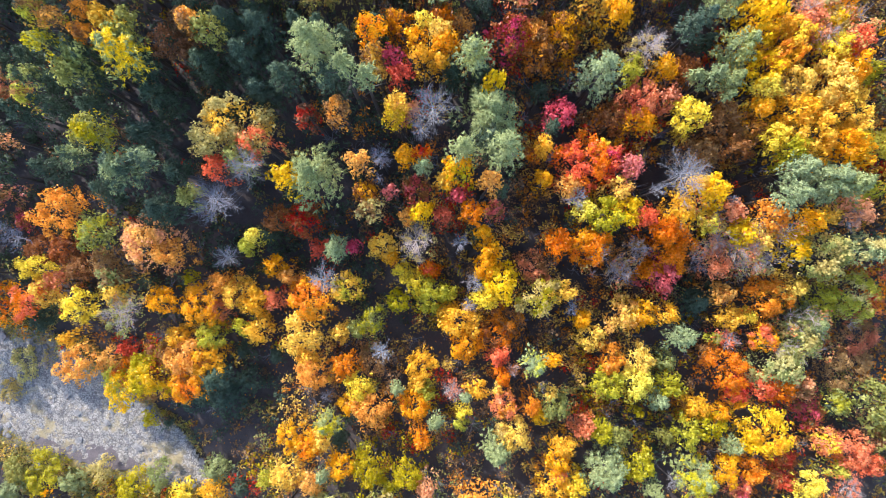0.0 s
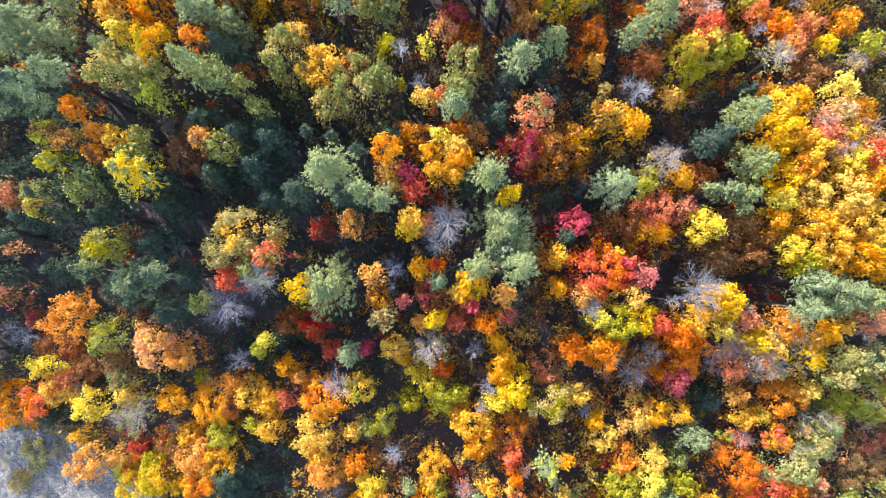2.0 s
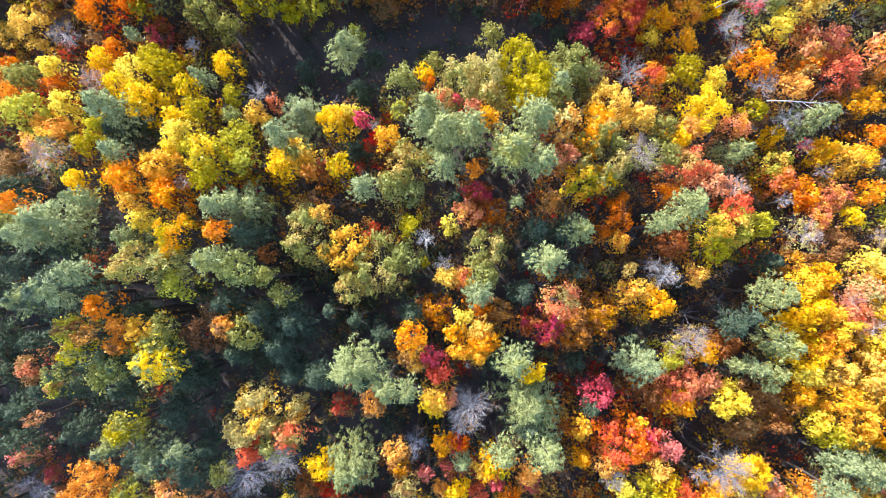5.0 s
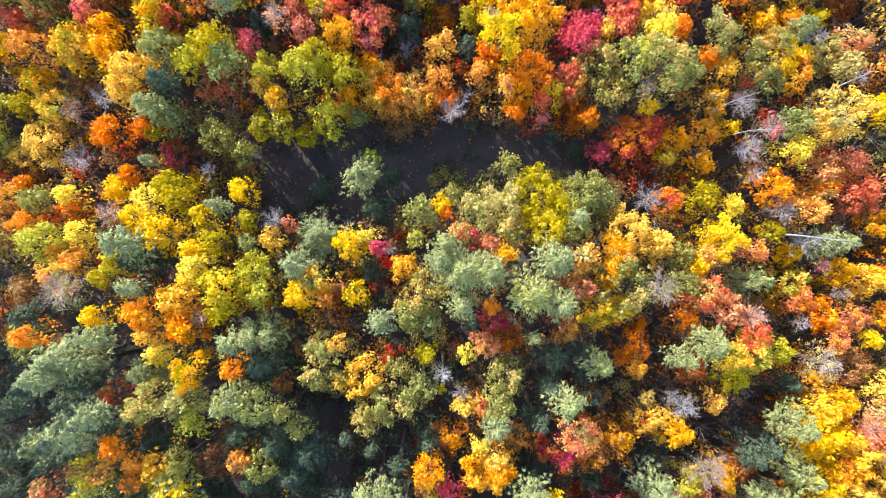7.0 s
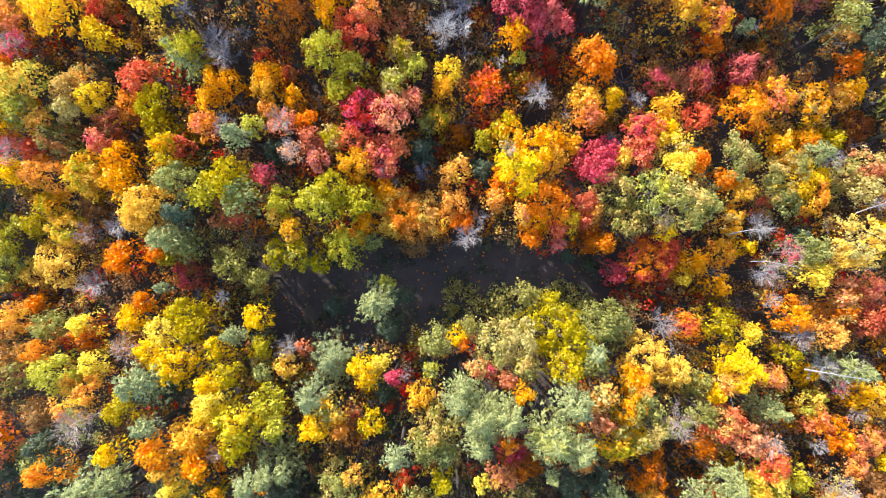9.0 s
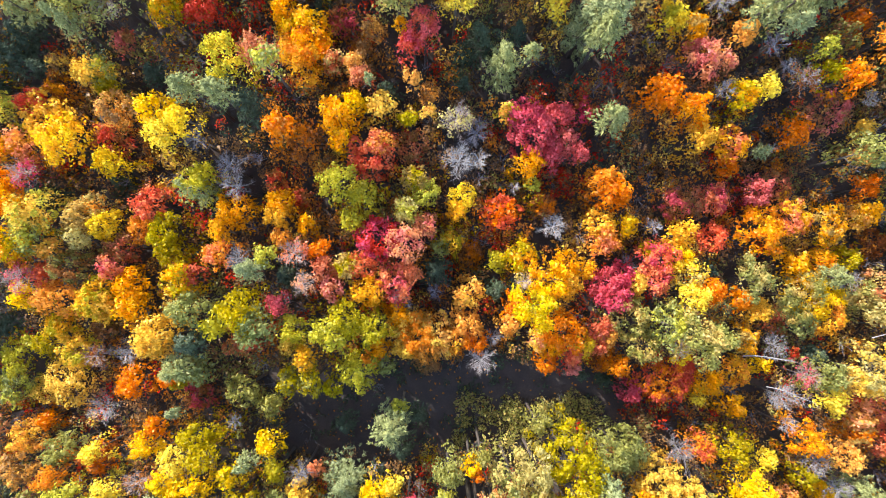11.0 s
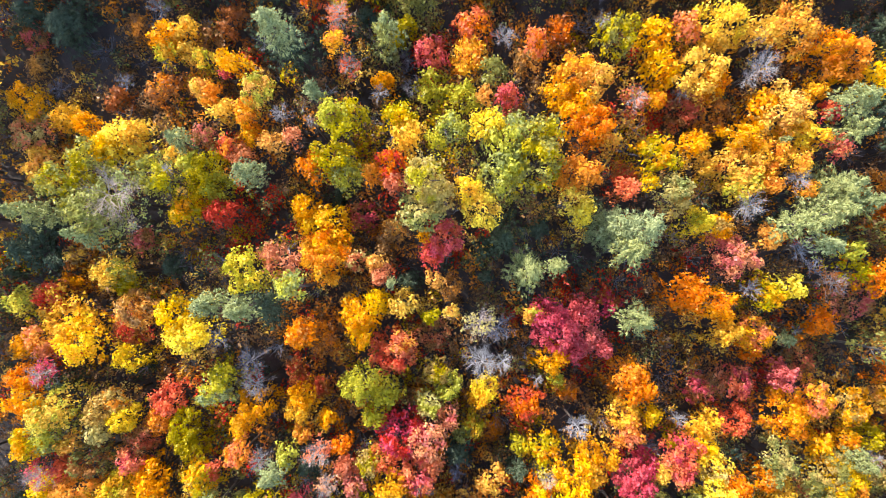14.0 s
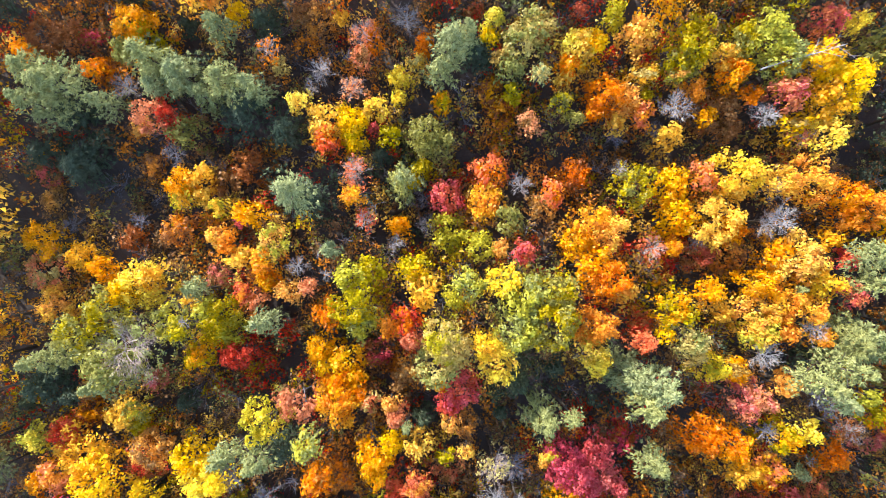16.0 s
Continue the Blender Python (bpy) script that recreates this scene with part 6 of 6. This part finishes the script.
maple("OS", 4.9, 138.8, 10.3, 1.45)
aspen("GK", 5.1, 142.4, 10.5, 1.42)
oak("L", 5.8, 140.7, 8.6, 0.59)
bare_tree("dw", 8.3, 139.1, 10.7, 2.08)
oak("LO", 8.7, 142.5, 10.0, 1.15)
oak("VL", 9.1, 143.8, 11.8, 1.89)
oak("L", 9.6, 145.5, 13.1, 2.50)
maple("O", 10.6, 141.1, 10.0, 1.15)
aspen("G", 12.2, 138.5, 9.4, 0.88)
aspen("G", 13.3, 144.5, 10.9, 1.40)
aspen("GO", 14.3, 142.8, 11.5, 1.68)
understorey_tree("B", 14.3, 139.2, 8.9, 2.38)
oak("VL", 14.6, 145.6, 12.8, 2.18)
maple("O", 16.5, 140.6, 9.8, 0.87)
oak("L", 17.1, 145.9, 13.3, 2.38)
bare_tree("dw", 17.2, 139.2, 9.2, 1.06)
bare_tree("dw", 17.9, 138.3, 10.2, 1.51)
oak("LV", 19.0, 143.9, 13.4, 2.39)
maple("SC", 19.7, 140.5, 12.7, 2.11)
bare_tree("dw", 21.9, 143.5, 11.0, 1.69)
birch("YG", 22.4, 143.5, 13.1, 2.19)
maple("SC", 23.6, 147.5, 12.0, 1.65)
aspen("G", 23.7, 140.0, 12.5, 1.95)
birch("Y", 25.6, 141.4, 13.7, 2.46)
birch("Y", 26.4, 147.3, 11.0, 1.11)
understorey_tree("BR", -12.3, 150.5, 5.2, 0.97)
# ---- the forest that goes on past these trees ----
def build_margin():
    """The same forest past the trees above, on all sides."""
    kinds = ((birch, "Y"), (aspen, "G"), (maple, "O"), (maple, "SO"), (oak, "L"), (oak, "V"), (pine, "q"), (pine, "p"), (oak, "VK"), (pine, "p"), (aspen, "GO"), (oak, "VD"), (maple, "OB"), (aspen, "GB"))
    planted = np.array([row[:4] for row in PLANTED])
    placed = [row[:3] for row in PLANTED]
    r = random.Random(9)
    made = 0
    for k in range(6000):
        x, y, size = r.uniform(-80, 74), r.uniform(-46, 168), r.uniform(1.5, 3.2)
        row = planted[np.abs(planted[:, 1] - y) < 9]
        inside = -33 < y < 146 and len(row) and row[:, 0].min() + (6 if y < 60 else 1) < x < row[:, 0].max() - 6
        if in_bed(x, y) > -0.3 or inside:
            continue
        if min(math.hypot(x - a, y - b) - c for a, b, c in placed) < size * 0.5:
            continue
        make, code = r.choice(kinds)
        # only pines in the shade-darkened colour beside the dim pine zone
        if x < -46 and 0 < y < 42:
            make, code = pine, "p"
        make(code, x, y, r.uniform(10, 16), size, *(() if make is pine else ("coarse",)))
        placed.append((x, y, size))
        made += 1
        if made >= 430:
            break


build_margin()


# ---- undergrowth between the trees ----
trees_at = np.array([row[:4] for row in PLANTED])
fill_rng = np.random.default_rng(21)


def uncovered(x, y):
    """Metres from (x, y) to the nearest crown's edge; below 0 under a crown."""
    return float((np.hypot(trees_at[:, 0] - x, trees_at[:, 1] - y) - trees_at[:, 2]).min())


def neighbours(x, y):
    """Height of the trees round (x, y), and the colour of one of them."""
    near = np.argsort(np.hypot(trees_at[:, 0] - x, trees_at[:, 1] - y))[:5]
    return float(trees_at[near, 3].mean()), PLANTED[near[int(fill_rng.integers(3))]][4]


def within_planting(x, y):
    near = np.hypot(trees_at[:, 0] - x, trees_at[:, 1] - y) - trees_at[:, 2]
    return int((near < 7).sum()) >= 5


BUSHES = [broadleaf_crown(72, 0.2, 7, 0.6) for k in range(10)]


def undergrowth(code, spots):
    """Low bushes of one colour, joined: nobody could count them."""
    corners, faces, n = [], [], 0
    for x, y, r, z in spots:
        c, f = BUSHES[int(fill_rng.integers(10))]
        a = fill_rng.uniform(0, 6.28)
        turn = np.array([[math.cos(a), -math.sin(a), 0], [math.sin(a), math.cos(a), 0], [0, 0, 1]])
        corners.append((c @ turn.T) * np.array([r, r, r * 1.5]) + np.array([x, y, z]))
        faces.append(f + n)
        n += len(c)
    data = card_mesh("undergrowth", np.concatenate(corners), np.concatenate(faces))
    data.materials[0] = leaf_material(code)
    tagged(new("undergrowth", data), f"low {tint(code)} bushes and saplings on the forest floor", "undergrowth", kind="stuff")


def twig_brush(spots, material, label):
    """Leafless brush, joined."""
    verts, faces = [], []
    for x, y, r, z in spots:
        for k in range(11):
            a, ln = fill_rng.uniform(0, 6.28), r * fill_rng.uniform(0.5, 1.1)
            p = Vector((x + fill_rng.normal() * 0.15, y + fill_rng.normal() * 0.15, z - 1.4 * r))
            q = p + Vector((math.cos(a) * ln, math.sin(a) * ln, r * fill_rng.uniform(0.7, 1.5)))
            tube(verts, faces, p, q, 0.03, 0.012)
            m = p.lerp(q, 0.6)
            b = a + fill_rng.uniform(-0.9, 0.9)
            tube(verts, faces, m, m + Vector((math.cos(b) * ln * 0.4, math.sin(b) * ln * 0.4, r * 0.3)), 0.02, 0.01)
    brush = mesh_object("twig_brush", verts, faces, material)
    tagged(brush, label, "brush", kind="stuff")


def build_fill():
    spots = {code: [] for code in ("D", "DB", "OB", "GB", "RB", "VD", "LB", "p")}
    # neighbour's colour mixed with brown: shaded lower leaves, done by colour
    beside = dict(Y="GB", G="GB", K="DB", O="OB", S="OB", R="RB", C="RB", B="OB", D="DB", L="LB", V="VD", p="p", q="p")
    twigs = []
    codes = list(spots)
    for k in range(40000):
        x, y = fill_rng.uniform(-80, 72), fill_rng.uniform(-46, 162)
        gap = uncovered(x, y)
        if gap < -0.6 or not within_planting(x, y) or in_bed(x, y) > -0.05:
            continue
        clearing = (-32 < x < 14 and 59 + 0.10 * (x + 25) < y < 71)
        if clearing and fill_rng.random() < 0.72:
            continue
        low, piny = y < 48 and x < 18, x < -4 and -8 < y < 40
        if low and not piny and fill_rng.random() < 0.25 or y < -6 and fill_rng.random() < 0.35:
            continue
        r = fill_rng.uniform(0.7, 1.6)
        tall, colour = neighbours(x, y)
        high = fill_rng.uniform(0.8, 2.2) if clearing else tall * (fill_rng.uniform(0.12, 0.4) if piny else fill_rng.uniform(0.22, 0.7))
        u = noise.noise((x * 0.07, y * 0.07, 12.0)) + 0.35 * fill_rng.normal()
        if fill_rng.random() < (0.08 if piny else 0.22):
            twigs.append((x, y, r * 1.2, ground(x, y) + high))
            continue
        code = "p" if u < -0.62 else "VD" if u < -0.35 else "D" if u < 0.05 else "DB" if u < 0.32 else "OB" if u < 0.5 else "GB" if u < 0.6 else "RB"
        if fill_rng.random() < 0.62:
            code = beside[colour]
        # dark bushes stand in for the shade on the clearing and pine-zone floor
        if clearing or piny and fill_rng.random() < 0.8:
            code = "p"
        spots[code].append((x, y, r, ground(x, y) + high))
    for code in codes:
        if spots[code]:
            undergrowth(code, spots[code][:1700 if code == "p" else 1450])
    twig_brush(twigs[:1200], DUSKY_TWIGS, "leafless grey-brown brush between the trees")
    sunny, leafy = [], []
    for cx, cy, rx, ry, count in ((41, 3.5, 7, 4, 60), (51, 31, 5, 4, 34), (36, 9, 3, 3, 16), (52, -9, 6, 4, 30), (24, 1, 4, 3, 16)):
        for k in range(count):
            a, q = fill_rng.uniform(0, 6.28), math.sqrt(fill_rng.random())
            x, y, r = cx + rx * q * math.cos(a), cy + ry * q * math.sin(a), fill_rng.uniform(0.9, 1.6)
            spot = (x, y, r, ground(x, y) + neighbours(x, y)[0] * fill_rng.uniform(0.75, 1.0))
            (leafy if k % 3 == 0 else sunny).append(spot)
    twig_brush(sunny, PALE_TWIGS, "dense pale pinkish-tan leafless brush in full sun")
    undergrowth("KS", leafy)


build_fill()
# olive bushes on the sunny side of the dark clearing
edge = [(fill_rng.uniform(-9, 10), fill_rng.uniform(59.5, 66.0)) for k in range(110)]
undergrowth("VK", [(x, y, fill_rng.uniform(0.7, 1.4), ground(x, y) + fill_rng.uniform(1.6, 3.6)) for x, y in edge])


def scattered(name, label, code, count, keep, size, upright):
    """Loose leaves or grass blades on the ground, joined."""
    spots = []
    while len(spots) < count:
        x, y = fill_rng.uniform(-78, 68), fill_rng.uniform(-44, 158)
        if keep(x, y):
            spots.append((x, y, ground(x, y) + (0.25 if upright else 0.12)))
    spots = np.array(spots)
    n = len(spots)
    if upright:
        along = np.array([0, 0, 1.0]) + fill_rng.normal(scale=0.45, size=(n, 3))
        normals = fill_rng.normal(size=(n, 3))
        s = size * fill_rng.uniform(0.6, 1.4, n)
        data = card_mesh(name, *cards(spots, normals, along, s, s * 0.16))
    else:
        normals = np.array([0, 0, 1.0]) + fill_rng.normal(scale=0.35, size=(n, 3))
        s = size * fill_rng.uniform(0.5, 1.4, n)
        data = card_mesh(name, *cards(spots, normals, fill_rng.normal(size=(n, 3)), s, s * 0.8))
    data.materials[0] = leaf_material(code)
    tagged(new(name, data), label, name.replace("_", " "), kind="stuff")


scattered("fallen_leaves", "rusty orange fallen leaves on the forest floor", "OB", 14000, lambda x, y: in_bed(x, y) < 0 and uncovered(x, y) > -0.8, 0.14, False)
scattered("dry_grass", "tan dry grass along the stream bed", "KV", 16000, lambda x, y: x < -18 and -0.55 < in_bed(x, y) + 0.5 * noise.noise((x * 0.25, y * 0.25, 6.0)) < 0.12, 0.34, True)


def fallen_tree(x, y, z, to_x, to_y, to_z, girth, twigs):
    """A pale dead trunk that leans into its neighbours, with bare boughs along its upper half."""
    a, b = Vector((x, y, z)), Vector((to_x, to_y, to_z))
    foot = new("fallen_tree")
    foot.location = a
    tagged(foot, "pale barkless dead trunk leaning among the trees", "fallen tree", "dead leaning trunks")
    verts, faces, steps, sides = [], [], 7, 7
    d = b - a
    u = d.normalized().orthogonal().normalized()
    v = d.normalized().cross(u)
    for i in range(steps + 1):
        s = i / steps
        mid = d * s + u * (0.12 * math.sin(s * 5)) + v * (0.15 * math.sin(s * 3.3))
        for k in range(sides):
            t = k * 2 * math.pi / sides
            verts.append(tuple(mid + girth * (1 - 0.75 * s) * (math.cos(t) * u + math.sin(t) * v)))
    for i in range(steps):
        for k in range(sides):
            m = (k + 1) % sides
            faces.append((i * sides + k, i * sides + m, (i + 1) * sides + m, (i + 1) * sides + k))
    mesh_object("trunk", verts, faces, WHITE_TWIGS, foot)
    for i in range(twigs):
        s = 0.35 + 0.6 * i / twigs
        p = d * s
        way = (d.normalized() * 0.7 + u * rnd.uniform(-0.9, 0.9) + v * rnd.uniform(-0.9, 0.9)).normalized()
        ln = d.length * rnd.uniform(0.16, 0.34)
        verts, faces = [], []
        q = p + way * ln
        tube(verts, faces, p, q, girth * 0.35, girth * 0.1)
        for k in range(4):
            m = p.lerp(q, rnd.uniform(0.3, 0.9))
            side = (way + Vector((rnd.uniform(-1, 1), rnd.uniform(-1, 1), rnd.uniform(-0.3, 0.6))) * 0.8).normalized()
            tube(verts, faces, m, m + side * ln * rnd.uniform(0.25, 0.5), girth * 0.16, girth * 0.06)
        mesh_object("bough", verts, faces, WHITE_TWIGS, foot)


fallen_tree(26.65, 72.66, 20.0, 29.07, 73.2, 28.0, 0.085, 5)
fallen_tree(32.6, 56.8, 26.3, 38.8, 56.1, 28.5, 0.09, 9)
fallen_tree(41.2, 75.3, 22.5, 44.4, 76.9, 24.4, 0.08, 4)
fallen_tree(28.3, 69.3, 22.5, 30.8, 68.7, 28.8, 0.065, 12)
fallen_tree(16.4, 142.6, 36.5, 23.2, 144.2, 39.7, 0.10, 9)
